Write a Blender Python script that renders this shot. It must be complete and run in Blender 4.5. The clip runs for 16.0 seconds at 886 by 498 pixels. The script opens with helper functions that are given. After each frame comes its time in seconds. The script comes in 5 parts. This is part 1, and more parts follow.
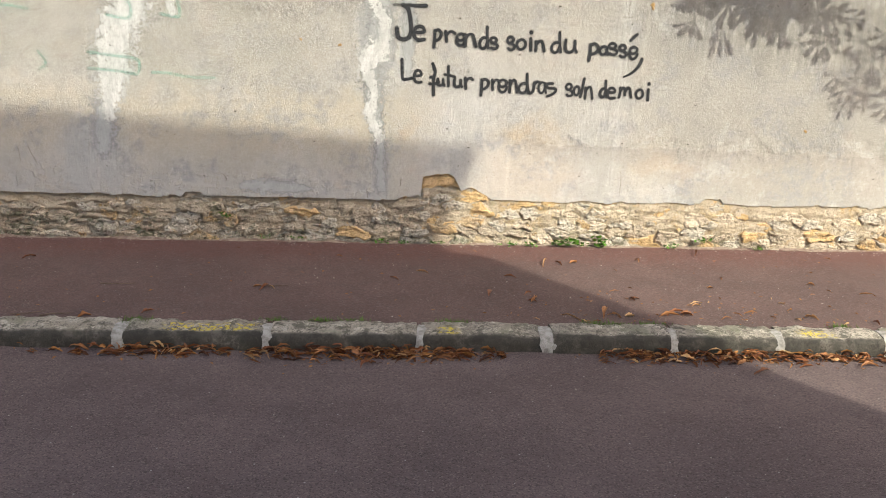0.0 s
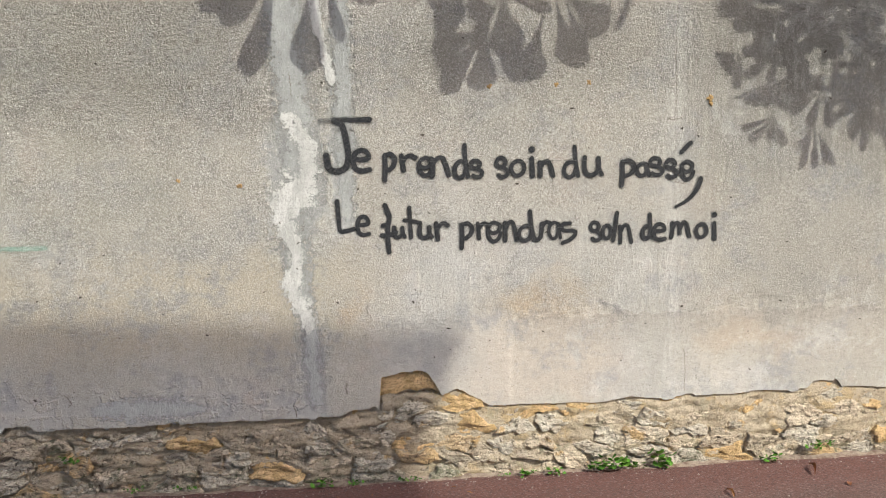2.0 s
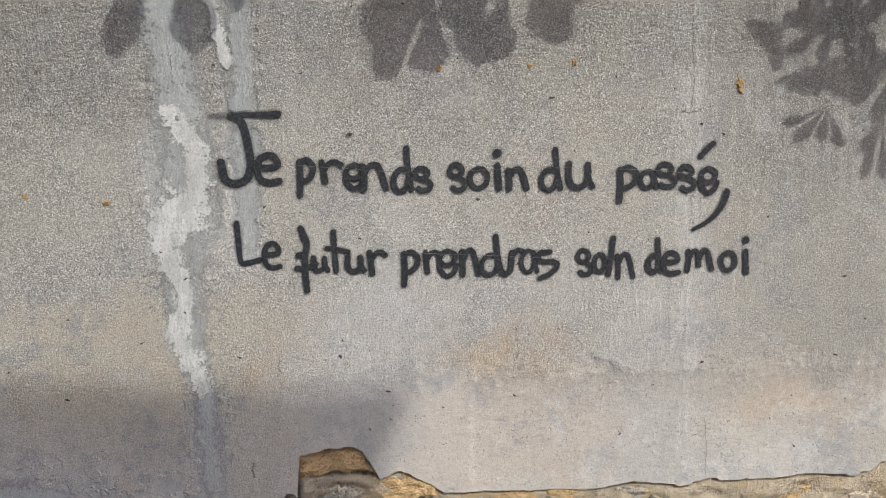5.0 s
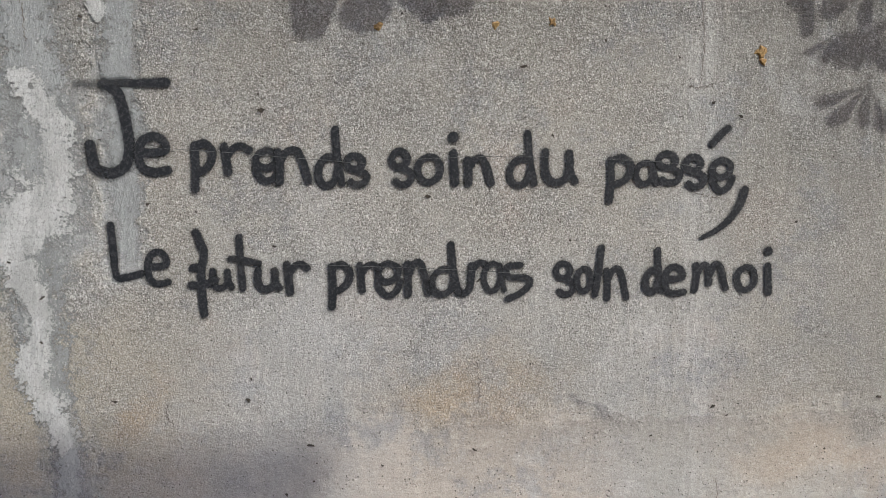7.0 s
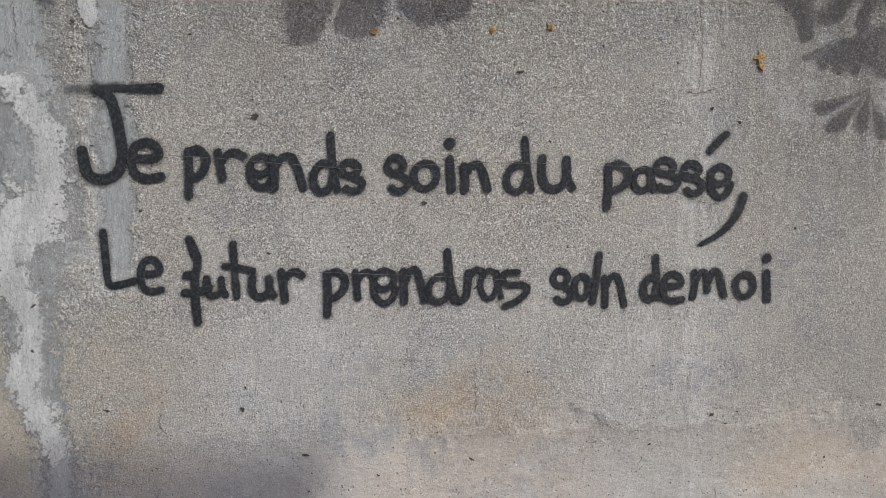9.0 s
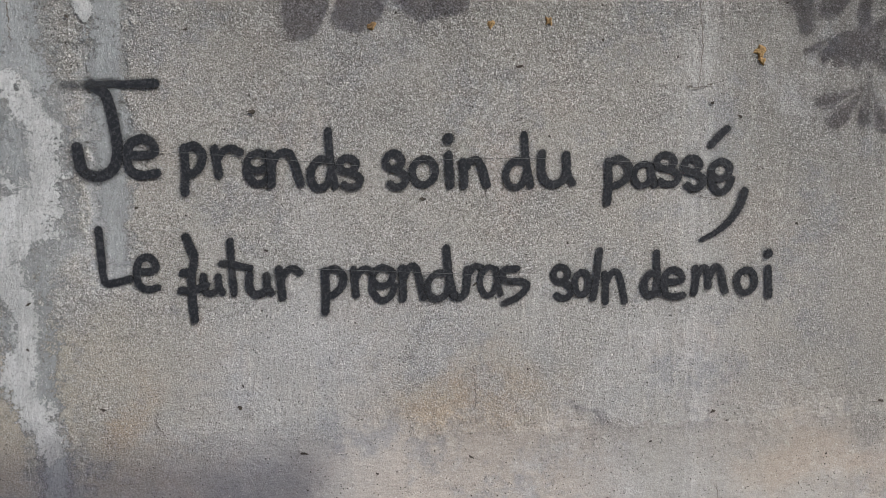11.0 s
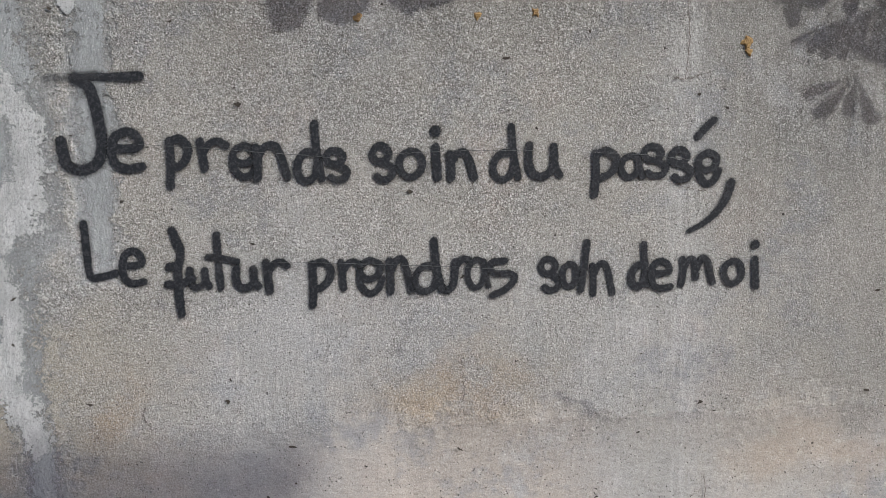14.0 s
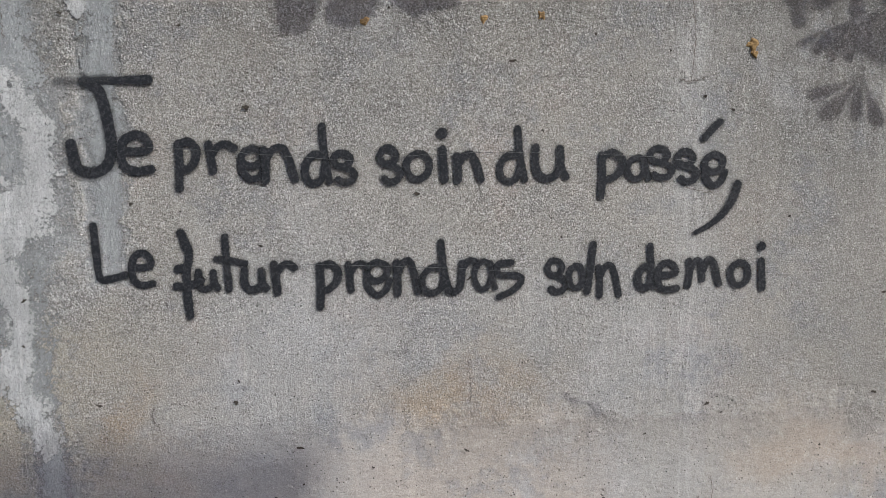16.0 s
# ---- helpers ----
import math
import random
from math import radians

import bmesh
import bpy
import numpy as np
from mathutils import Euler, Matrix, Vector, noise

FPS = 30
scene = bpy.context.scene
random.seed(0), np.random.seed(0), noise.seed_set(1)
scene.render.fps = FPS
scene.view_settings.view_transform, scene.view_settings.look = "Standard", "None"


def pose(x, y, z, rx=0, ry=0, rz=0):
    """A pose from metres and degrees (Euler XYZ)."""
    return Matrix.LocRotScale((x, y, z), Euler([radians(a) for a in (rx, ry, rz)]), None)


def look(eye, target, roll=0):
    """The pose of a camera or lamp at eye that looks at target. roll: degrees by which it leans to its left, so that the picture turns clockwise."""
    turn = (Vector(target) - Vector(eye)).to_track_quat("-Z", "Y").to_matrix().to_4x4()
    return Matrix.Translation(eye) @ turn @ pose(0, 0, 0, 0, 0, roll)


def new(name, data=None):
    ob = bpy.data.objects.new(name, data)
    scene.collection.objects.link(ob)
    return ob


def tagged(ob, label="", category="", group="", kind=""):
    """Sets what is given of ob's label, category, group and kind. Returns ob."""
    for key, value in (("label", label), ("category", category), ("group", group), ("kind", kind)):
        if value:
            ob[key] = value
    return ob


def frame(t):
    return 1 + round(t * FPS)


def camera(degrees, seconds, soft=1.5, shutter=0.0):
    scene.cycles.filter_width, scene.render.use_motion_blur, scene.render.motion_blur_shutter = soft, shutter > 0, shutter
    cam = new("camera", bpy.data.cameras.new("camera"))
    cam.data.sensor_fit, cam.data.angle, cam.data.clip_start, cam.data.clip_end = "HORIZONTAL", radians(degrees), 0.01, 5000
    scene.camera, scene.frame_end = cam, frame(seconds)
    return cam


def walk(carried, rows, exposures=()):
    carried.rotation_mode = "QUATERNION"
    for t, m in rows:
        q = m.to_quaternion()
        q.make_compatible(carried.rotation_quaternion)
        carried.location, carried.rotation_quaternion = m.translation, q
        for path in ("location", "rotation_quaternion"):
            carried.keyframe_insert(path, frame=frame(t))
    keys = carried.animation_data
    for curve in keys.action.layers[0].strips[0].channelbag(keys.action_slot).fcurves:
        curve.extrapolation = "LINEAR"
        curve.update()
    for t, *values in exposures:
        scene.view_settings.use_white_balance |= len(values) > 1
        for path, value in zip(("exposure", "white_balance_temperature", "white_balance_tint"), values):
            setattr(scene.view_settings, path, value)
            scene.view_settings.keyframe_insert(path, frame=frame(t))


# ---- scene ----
cam = camera(54.9, 16.0, soft=0.6)
PATH = [
    (0, (0.286, -0.405, 1.805), (0.404, 1.513, 1.25), 2.9),
    (0.5, (0.304, 0.272, 1.79), (0.4, 2.219, 1.344), 1.7),
    (1, (0.292, 0.89, 1.773), (0.422, 2.856, 1.427), 1.8),
    (1.5, (0.383, 1.428, 1.695), (0.529, 3.403, 1.42), 0.8),
    (2, (0.496, 1.905, 1.649), (0.649, 3.885, 1.408), -0.7),
    (2.5, (0.612, 2.354, 1.674), (0.751, 4.337, 1.453), -0.8),
    (3, (0.767, 2.739, 1.664), (0.849, 4.725, 1.446), -0.5),
    (5.5, (0.925, 3.046, 1.628), (1.01, 5.031, 1.393), -1.1),
    (6, (0.924, 3.284, 1.581), (1.039, 5.27, 1.374), -1.4),
    (6.5, (0.978, 3.51, 1.542), (1.118, 5.496, 1.355), -1.2),
    (7, (1.036, 3.614, 1.536), (1.186, 5.6, 1.35), -0.4),
    (7.5, (1.034, 3.627, 1.541), (1.193, 5.611, 1.35), -0.1),
    (8, (1.027, 3.634, 1.543), (1.18, 5.62, 1.358), -0.1),
    (8.5, (1.035, 3.638, 1.535), (1.185, 5.625, 1.36), -0.2),
    (9, (1.035, 3.638, 1.538), (1.196, 5.624, 1.365), -0.4),
    (11.5, (1.033, 3.667, 1.528), (1.199, 5.651, 1.346), -0.6),
    (12, (1.041, 3.673, 1.525), (1.21, 5.656, 1.334), -0.5),
    (12.5, (1.041, 3.67, 1.533), (1.218, 5.652, 1.332), -0.5),
    (13, (1.038, 3.661, 1.527), (1.221, 5.643, 1.331), -0.6),
    (13.5, (1.041, 3.656, 1.542), (1.227, 5.637, 1.338), -0.7),
    (14, (1.043, 3.662, 1.539), (1.23, 5.643, 1.337), -0.8),
    (14.5, (1.048, 3.664, 1.54), (1.236, 5.645, 1.335), -0.8),
    (15, (1.04, 3.657, 1.54), (1.227, 5.638, 1.337), -0.9),
    (15.5, (1.038, 3.653, 1.533), (1.219, 5.635, 1.338), -0.9),
    (16, (1.041, 3.651, 1.536), (1.213, 5.634, 1.342), -0.9),
]
LIGHT = [(0.0, 1.04, 6450, 6), (1.0, 0.84, 6350, 6), (1.5, 0.78, 6270, 7), (2.0, 0.75, 6200, 7), (2.5, 0.65, 6130, 8), (3.0, 0.61, 6050, 8), (5.5, 0.35, 5900, 9), (6.0, 0.3, 5880, 9), (6.5, 0.3, 5860, 9), (7.0, 0.18, 5830, 9), (9.0, 0.11, 5750, 10), (11.5, 0.0, 5700, 10), (12.5, -0.07, 5690, 10), (14.0, 0.12, 5670, 10), (16.0, 0.08, 5650, 10)]   # the filming camera's own exposure and white balance
walk(cam, [(t, look(eye, target, roll)) for t, eye, target, roll in PATH], LIGHT)

# ---- the place's lines, used by many things below ----
WALL_Y = 6.0                      # face of the render on the wall
KERB_Y, KERB_BACK = 4.09, 4.30    # front and back of the kerb


def slope(x):
    """Height of the pavement: the street climbs gently along the wall."""
    return 0.017 * (max(-14.0, min(16.0, x)) - 0.7)


# ---- light ----
SUN_WAY = Vector((0.473, -0.603, 0.643))      # towards the sun
world = bpy.data.worlds.new("sky")
scene.world = world
world.use_nodes = True
wn = world.node_tree
sky = wn.nodes.new("ShaderNodeTexSky")
sky.sky_type, sky.sun_disc = "NISHITA", False
sky.sun_elevation = math.asin(SUN_WAY.z)
sky.sun_rotation = math.atan2(SUN_WAY.x, SUN_WAY.y)
sky.air_density, sky.dust_density, sky.ozone_density = 0.7, 5.0, 0.4
wn.links.new(sky.outputs[0], wn.nodes["Background"].inputs[0])
wn.nodes["Background"].inputs[1].default_value = 0.145
sun_data = bpy.data.lights.new("sun", "SUN")
sun_data.energy, sun_data.angle, sun_data.color = 2.72, radians(0.55), (1.0, 0.945, 0.80)
sun = new("sun", sun_data)
sun.matrix_world = look(SUN_WAY * 30, (0, 0, 0))


# ---- materials ----
class Nodes:
    """A node material under construction."""

    def __init__(self, name, rough=0.9):
        self.m = bpy.data.materials.new(name)
        self.m.use_nodes = True
        self.t = self.m.node_tree
        self.out = self.t.nodes["Material Output"]
        self.b = self.t.nodes["Principled BSDF"]
        self.b.inputs["Roughness"].default_value = rough
        self.b.inputs["Specular IOR Level"].default_value = 0.25
        self.co = self.t.nodes.new("ShaderNodeTexCoord").outputs["Object"]

    def put(self, socket, v):
        if isinstance(v, bpy.types.NodeSocket):
            self.t.links.new(v, socket)
        elif isinstance(v, tuple) and len(v) == 3 and socket.type == "RGBA":
            socket.default_value = (*v, 1)
        else:
            socket.default_value = v

    def math(self, op, a, b=0.0, c=None, clamp=False):
        n = self.t.nodes.new("ShaderNodeMath")
        n.operation, n.use_clamp = op, clamp
        self.put(n.inputs[0], a), self.put(n.inputs[1], b)
        if c is not None:
            self.put(n.inputs[2], c)
        return n.outputs[0]

    def noise(self, scale, detail=4.0, rough=0.55, co=None, stretch=None):
        n = self.t.nodes.new("ShaderNodeTexNoise")
        n.inputs["Scale"].default_value, n.inputs["Detail"].default_value, n.inputs["Roughness"].default_value = scale, detail, rough
        v = co or self.co
        if stretch:
            k = self.t.nodes.new("ShaderNodeMapping")
            k.inputs["Scale"].default_value = stretch
            self.t.links.new(v, k.inputs[0])
            v = k.outputs[0]
        self.t.links.new(v, n.inputs["Vector"])
        return n.outputs[0]

    def cells(self, scale, feature="F1", out=0, co=None):
        n = self.t.nodes.new("ShaderNodeTexVoronoi")
        n.feature = feature
        n.inputs["Scale"].default_value = scale
        self.t.links.new(co or self.co, n.inputs["Vector"])
        return n.outputs[out]

    def step(self, v, a, b, lo=0.0, hi=1.0):
        """lo at a, hi at b, smoothly between."""
        n = self.t.nodes.new("ShaderNodeMapRange")
        n.interpolation_type = "SMOOTHSTEP"
        self.put(n.inputs[0], v)
        for i, x in enumerate((a, b, lo, hi)):
            n.inputs[i + 1].default_value = x
        return n.outputs[0]

    def mix(self, f, a, b, mode="MIX"):
        n = self.t.nodes.new("ShaderNodeMix")
        n.data_type, n.blend_type, n.clamp_factor = "RGBA", mode, True
        self.put(n.inputs[0], f), self.put(n.inputs[6], a), self.put(n.inputs[7], b)
        return n.outputs[2]

    def xyz(self):
        n = self.t.nodes.new("ShaderNodeSeparateXYZ")
        self.t.links.new(self.co, n.inputs[0])
        return n.outputs

    def rand(self):
        return self.t.nodes.new("ShaderNodeObjectInfo").outputs["Random"]

    def attr(self, name):
        n = self.t.nodes.new("ShaderNodeAttribute")
        n.attribute_name = name
        return n.outputs["Fac"]

    def bump(self, height, distance=0.003, strength=1.0):
        n = self.t.nodes.new("ShaderNodeBump")
        n.inputs["Distance"].default_value, n.inputs["Strength"].default_value = distance, strength
        self.t.links.new(height, n.inputs["Height"])
        self.t.links.new(n.outputs[0], self.b.inputs["Normal"])

    def done(self, colour, alpha=None, rough=None):
        self.put(self.b.inputs["Base Color"], colour)
        if alpha is not None:
            self.put(self.b.inputs["Alpha"], alpha)
        if rough is not None:
            self.put(self.b.inputs["Roughness"], rough)
        return self.m


def plaster_material():
    k = Nodes("weathered_render", 0.95)
    x, y, z = k.xyz()
    wide = k.noise(0.9, 5, 0.6)
    mid = k.noise(4.5, 5, 0.6)
    blot = k.noise(13, 4, 0.6)
    wob = k.math("MULTIPLY", k.math("SUBTRACT", mid, 0.5), 0.5)
    xw, zw = k.math("ADD", x, wob), k.math("ADD", z, wob)
    xs = k.math("MULTIPLY_ADD", k.math("SUBTRACT", blot, 0.5), 0.22, x)

    def band(v, a, b, soft):
        return k.math("MULTIPLY", k.step(v, a - soft, a + soft), k.step(v, b - soft, b + soft, 1, 0))

    def spot(x0, x1, z0, z1, sx=0.08, sz=0.08):
        return k.math("MULTIPLY", band(xs, x0, x1, sx), band(zw, z0, z1, sz))

    c = k.mix(k.step(wide, 0.35, 0.65), (0.43, 0.405, 0.355), (0.485, 0.46, 0.42))
    c = k.mix(k.math("MULTIPLY", k.step(mid, 0.45, 0.72), 0.6), c, (0.33, 0.33, 0.32))
    c = k.mix(k.step(k.noise(7.5, 6, 0.68), 0.55, 0.75, 0, 0.5), c, (0.52, 0.49, 0.45))
    c = k.mix(k.step(k.noise(3.3, 6, 0.68), 0.53, 0.68, 0, 0.55), c, (0.47, 0.40, 0.345))
    # warm, yellowed bands of an older coat
    warm = k.math("MULTIPLY", spot(-4, 0.35, 0.66, 1.12, 0.3, 0.12), k.step(blot, 0.25, 0.6, 0.55, 1))
    c = k.mix(k.math("MULTIPLY", warm, 0.6), c, (0.51, 0.44, 0.325))
    c = k.mix(k.math("MULTIPLY", spot(0.85, 1.75, 0.38, 0.82, 0.12, 0.05), 0.65), c, (0.46, 0.395, 0.335))
    c = k.mix(k.math("MULTIPLY", spot(2.0, 5.2, 0.5, 0.84, 0.12, 0.06), 0.35), c, (0.45, 0.40, 0.345))
    c = k.mix(k.math("MULTIPLY", spot(1.0, 1.6, 0.82, 1.0, 0.15, 0.06), 0.5), c, (0.46, 0.385, 0.29))
    c = k.mix(k.math("MULTIPLY", spot(-3.4, -1.75, 1.72, 2.4, 0.06, 0.12), 0.8), c, (0.55, 0.46, 0.34))
    # bluish cement: fillings of old cracks and runs
    runs = k.noise(6, 4, 0.6, stretch=(4, 1, 0.5))
    blue = spot(0.10, 0.24, 0.2, 0.82, 0.03, 0.05)
    for f in (spot(0.02, 0.2, 1.72, 2.5, 0.05, 0.05), spot(0.28, 0.40, 1.28, 2.3, 0.025, 0.04), spot(-0.02, 0.26, 1.3, 1.8, 0.04, 0.05),
              k.math("MULTIPLY", spot(1.86, 2.06, 0.2, 2.6, 0.06, 0.1), 0.42), k.math("MULTIPLY", spot(0.55, 0.85, 0.55, 0.75, 0.12, 0.06), 0.7),
              k.math("MULTIPLY", spot(1.7, 2.1, 0.45, 0.95, 0.12, 0.1), 0.5), spot(-2.2, -1.75, 0.35, 0.85, 0.1, 0.1), k.math("MULTIPLY", spot(0.62, 1.02, 0.5, 1.32, 0.16, 0.14), 0.55),
              k.math("MULTIPLY", spot(1.25, 1.75, 1.02, 1.3, 0.2, 0.1), 0.4), k.math("MULTIPLY", spot(1.62, 2.08, 0.3, 1.25, 0.14, 0.15), 0.55)):
        blue = k.math("MAXIMUM", blue, f)
    blue = k.math("MULTIPLY", blue, k.step(runs, 0.25, 0.55, 0.45, 1))
    c = k.mix(k.math("MULTIPLY", blue, 0.8), c, (0.335, 0.345, 0.35))
    # smooth pale patches towards the foot
    foot = k.math("MULTIPLY", k.step(zw, 0.58, 0.42), k.step(blot, 0.42, 0.52))
    foot = k.math("MULTIPLY", foot, k.step(x, 0.35, 0.1, 0.25, 1))
    c = k.mix(k.math("MULTIPLY", foot, 0.6), c, (0.42, 0.415, 0.405))
    # dark weathering from above, and where the coarse coat holds dirt
    coarse = k.math("MAXIMUM", spot(-1.45, 0.0, 1.80, 2.8, 0.3, 0.2), k.math("MULTIPLY", spot(0.4, 3.2, 1.95, 2.6, 0.4, 0.2), 0.6))
    dirt = k.math("MULTIPLY", spot(2.05, 4.8, 1.35, 2.9, 0.3, 0.3), k.step(runs, 0.30, 0.6, 0.35, 1.0))
    dirt = k.math("MAXIMUM", dirt, k.math("MULTIPLY", spot(2.3, 5.5, 0.3, 2.9, 0.25, 0.2), 0.45))
    dirt = k.math("MAXIMUM", dirt, k.math("MULTIPLY", spot(-0.2, 0.42, 1.55, 2.9, 0.12, 0.2), 0.35))
    dirt = k.math("MAXIMUM", dirt, k.math("MULTIPLY", spot(0.5, 1.3, 1.72, 2.9, 0.3, 0.12), k.step(blot, 0.4, 0.65, 0, 0.55)))
    c = k.mix(k.math("MULTIPLY", k.math("MAXIMUM", dirt, k.math("MULTIPLY", coarse, k.step(blot, 0.45, 0.62, 0.0, 0.28))), 0.75), c, (0.185, 0.182, 0.168))
    c = k.mix(k.step(k.noise(2.3, 6, 0.7, stretch=(3, 1, 0.6)), 0.5, 0.75, 0, 0.35), c, (0.29, 0.275, 0.25))
    c = k.mix(k.math("MULTIPLY", k.step(zw, 1.55, 2.0, 0, 0.42), k.step(runs, 0.25, 0.6, 0.6, 1.0)), c, (0.23, 0.22, 0.195))
    pale = k.math("MULTIPLY", band(k.math("MULTIPLY_ADD", k.math("SUBTRACT", blot, 0.5), 0.07, x), 1.915, 1.99, 0.025), k.step(k.noise(15, 5, 0.7, stretch=(2, 1, 0.35)), 0.42, 0.6))
    c = k.mix(k.math("MULTIPLY", pale, k.math("MULTIPLY", k.step(z, 0.4, 0.6, 0, 0.45), k.step(z, 1.2, 1.6, 0.8, 1.1))), c, (0.60, 0.59, 0.57))
    blotch = k.math("MULTIPLY", k.step(k.noise(3.6, 7, 0.72), 0.50, 0.62), k.step(k.noise(17, 5, 0.7), 0.38, 0.56))
    c = k.mix(k.math("MULTIPLY", blotch, 0.65), c, (0.27, 0.277, 0.29))
    wisp = k.math("MULTIPLY", k.step(k.noise(2.6, 7, 0.72), 0.52, 0.62), k.step(k.noise(11, 6, 0.75), 0.42, 0.58))
    c = k.mix(k.math("MULTIPLY", wisp, 0.5), c, (0.52, 0.51, 0.50))
    # single stains: rusty tints, bluish damp, a smudge, a pale bloom, the old tide line
    c = k.mix(k.math("MULTIPLY", spot(1.12, 1.42, 0.80, 0.93, 0.10, 0.05), k.step(k.noise(12, 6, 0.7), 0.38, 0.60, 0.1, 0.6)), c, (0.45, 0.345, 0.23))
    c = k.mix(k.math("MULTIPLY", spot(0.29, 0.42, 0.83, 0.93, 0.06, 0.05), 0.6), c, (0.46, 0.35, 0.23))
    c = k.mix(k.math("MULTIPLY", spot(2.1, 2.6, 0.60, 0.75, 0.15, 0.06), 0.5), c, (0.42, 0.335, 0.25))
    c = k.mix(k.math("MULTIPLY", spot(0.62, 0.90, 0.62, 0.80, 0.09, 0.06), k.step(k.noise(12, 6, 0.7), 0.38, 0.60, 0.0, 0.22)), c, (0.235, 0.245, 0.27))
    c = k.mix(k.math("MULTIPLY", spot(1.60, 1.71, 0.81, 0.87, 0.04, 0.03), k.step(k.noise(30, 6, 0.75), 0.40, 0.55, 0, 0.7)), c, (0.15, 0.15, 0.155))
    c = k.mix(k.math("MULTIPLY", spot(0.80, 1.20, 1.00, 1.14, 0.15, 0.06), k.step(k.noise(14, 7, 0.75), 0.42, 0.58, 0, 0.5)), c, (0.52, 0.515, 0.51))
    c = k.mix(k.math("MULTIPLY", spot(-4.5, -0.35, 1.22, 3.0, 0.35, 0.15), k.step(k.noise(5, 7, 0.7), 0.35, 0.62, 0.15, 0.55)), c, (0.33, 0.315, 0.25))
    tide = k.math("MULTIPLY_ADD", k.math("SUBTRACT", k.noise(5, 6, 0.6), 0.5), 0.22, z)
    below = k.math("MULTIPLY", k.step(tide, 0.815, 0.805), k.step(tide, 0.60, 0.80))
    c = k.mix(k.math("MULTIPLY", k.math("MULTIPLY", below, k.step(x, 1.0, 1.35)), 0.42), c, (0.28, 0.255, 0.225))
    # sand grains, dark pores and pale grit
    grain = k.noise(240, 3, 0.85)
    chips = k.t.nodes.new("ShaderNodeSeparateColor")
    k.t.links.new(k.cells(245, out=1), chips.inputs[0])
    clump = k.noise(100, 4, 0.7)
    smooth = k.math("MAXIMUM", k.math("MULTIPLY", blue, 0.75), k.math("MULTIPLY", foot, 0.8))
    smooth = k.math("MAXIMUM", smooth, k.math("MULTIPLY", k.step(zw, 0.92, 0.74, 0, 0.8), k.step(x, 0.2, 0.9, 0.3, 1.0)))
    rough = k.math("SUBTRACT", 1.0, smooth, clamp=True)
    sandy = k.math("MULTIPLY", rough, k.step(mid, 0.3, 0.68, 0.55, 1.0))
    sandy = k.math("MULTIPLY", sandy, k.math("MULTIPLY", k.step(zw, 0.85, 1.30, 0.50, 1.0), k.step(xs, 1.5, 2.3, 1.0, 0.62)))
    c = k.mix(k.math("MULTIPLY", k.step(grain, 0.48, 0.40), k.math("MULTIPLY_ADD", sandy, 0.75, 0.10)), c, (0.14, 0.125, 0.105))
    c = k.mix(k.math("MULTIPLY", k.step(clump, 0.46, 0.30), sandy), c, (0.13, 0.115, 0.095))
    c = k.mix(k.math("MULTIPLY", k.step(grain, 0.54, 0.61), k.math("MULTIPLY_ADD", sandy, 0.68, 0.10)), c, (0.72, 0.69, 0.65))
    c = k.mix(k.math("MULTIPLY", k.step(chips.outputs[0], 0.55, 0.95), k.math("MULTIPLY_ADD", sandy, 0.60, 0.10)), c, (0.19, 0.175, 0.155))
    c = k.mix(k.math("MULTIPLY", k.step(chips.outputs[1], 0.78, 0.97), k.math("MULTIPLY_ADD", sandy, 0.66, 0.06)), c, (0.74, 0.72, 0.69))
    c = k.mix(k.math("MULTIPLY", k.step(k.cells(125), 0.21, 0.12), k.math("MULTIPLY", sandy, k.step(k.noise(28, 2), 0.42, 0.6, 0.05, 0.65))), c, (0.80, 0.78, 0.74))
    lump = k.noise(40, 5, 0.78)
    c = k.mix(k.math("MULTIPLY", k.step(lump, 0.45, 0.33), k.math("MULTIPLY_ADD", coarse, 0.65, 0.30)), c, (0.135, 0.12, 0.095))
    c = k.mix(k.math("MULTIPLY", k.step(lump, 0.56, 0.68), 0.38), c, (0.62, 0.59, 0.53))
    pores = k.math("MULTIPLY", k.step(k.cells(80), 0.22, 0.12), k.step(k.noise(21, 3), 0.46, 0.62))
    c = k.mix(k.math("MULTIPLY", pores, 0.75), c, (0.07, 0.06, 0.05))
    dots = k.math("MULTIPLY", k.step(k.cells(62), 0.13, 0.085), k.step(k.noise(33, 2), 0.48, 0.54))
    c = k.mix(k.math("MULTIPLY", dots, 0.8), c, (0.055, 0.048, 0.04))
    bits = k.step(k.cells(24), 0.085, 0.045)
    c = k.mix(k.math("MULTIPLY", bits, 0.6), c, (0.68, 0.66, 0.62))
    h = k.math("MULTIPLY_ADD", k.math("MULTIPLY", grain, rough), 0.5, k.math("MULTIPLY", mid, 0.4))
    h = k.math("MULTIPLY_ADD", k.math("MULTIPLY", clump, k.math("MULTIPLY_ADD", coarse, 0.8, 0.2)), 1.2, h)
    h = k.math("MULTIPLY_ADD", k.math("MULTIPLY", lump, k.math("MULTIPLY_ADD", coarse, 2.2, 0.5)), 0.9, h)
    h = k.math("MULTIPLY", h, k.math("MULTIPLY_ADD", rough, 0.75, 0.25))
    h = k.math("MULTIPLY_ADD", pores, -0.6, h)
    trowel = k.noise(15, 7, 0.72, stretch=(0.7, 1, 1.2))
    h = k.math("MULTIPLY_ADD", k.math("MULTIPLY", trowel, k.math("MULTIPLY_ADD", coarse, 0.8, 0.5)), 1.1, h)
    k.bump(h, 0.012, 1.0)
    return k.done(c)


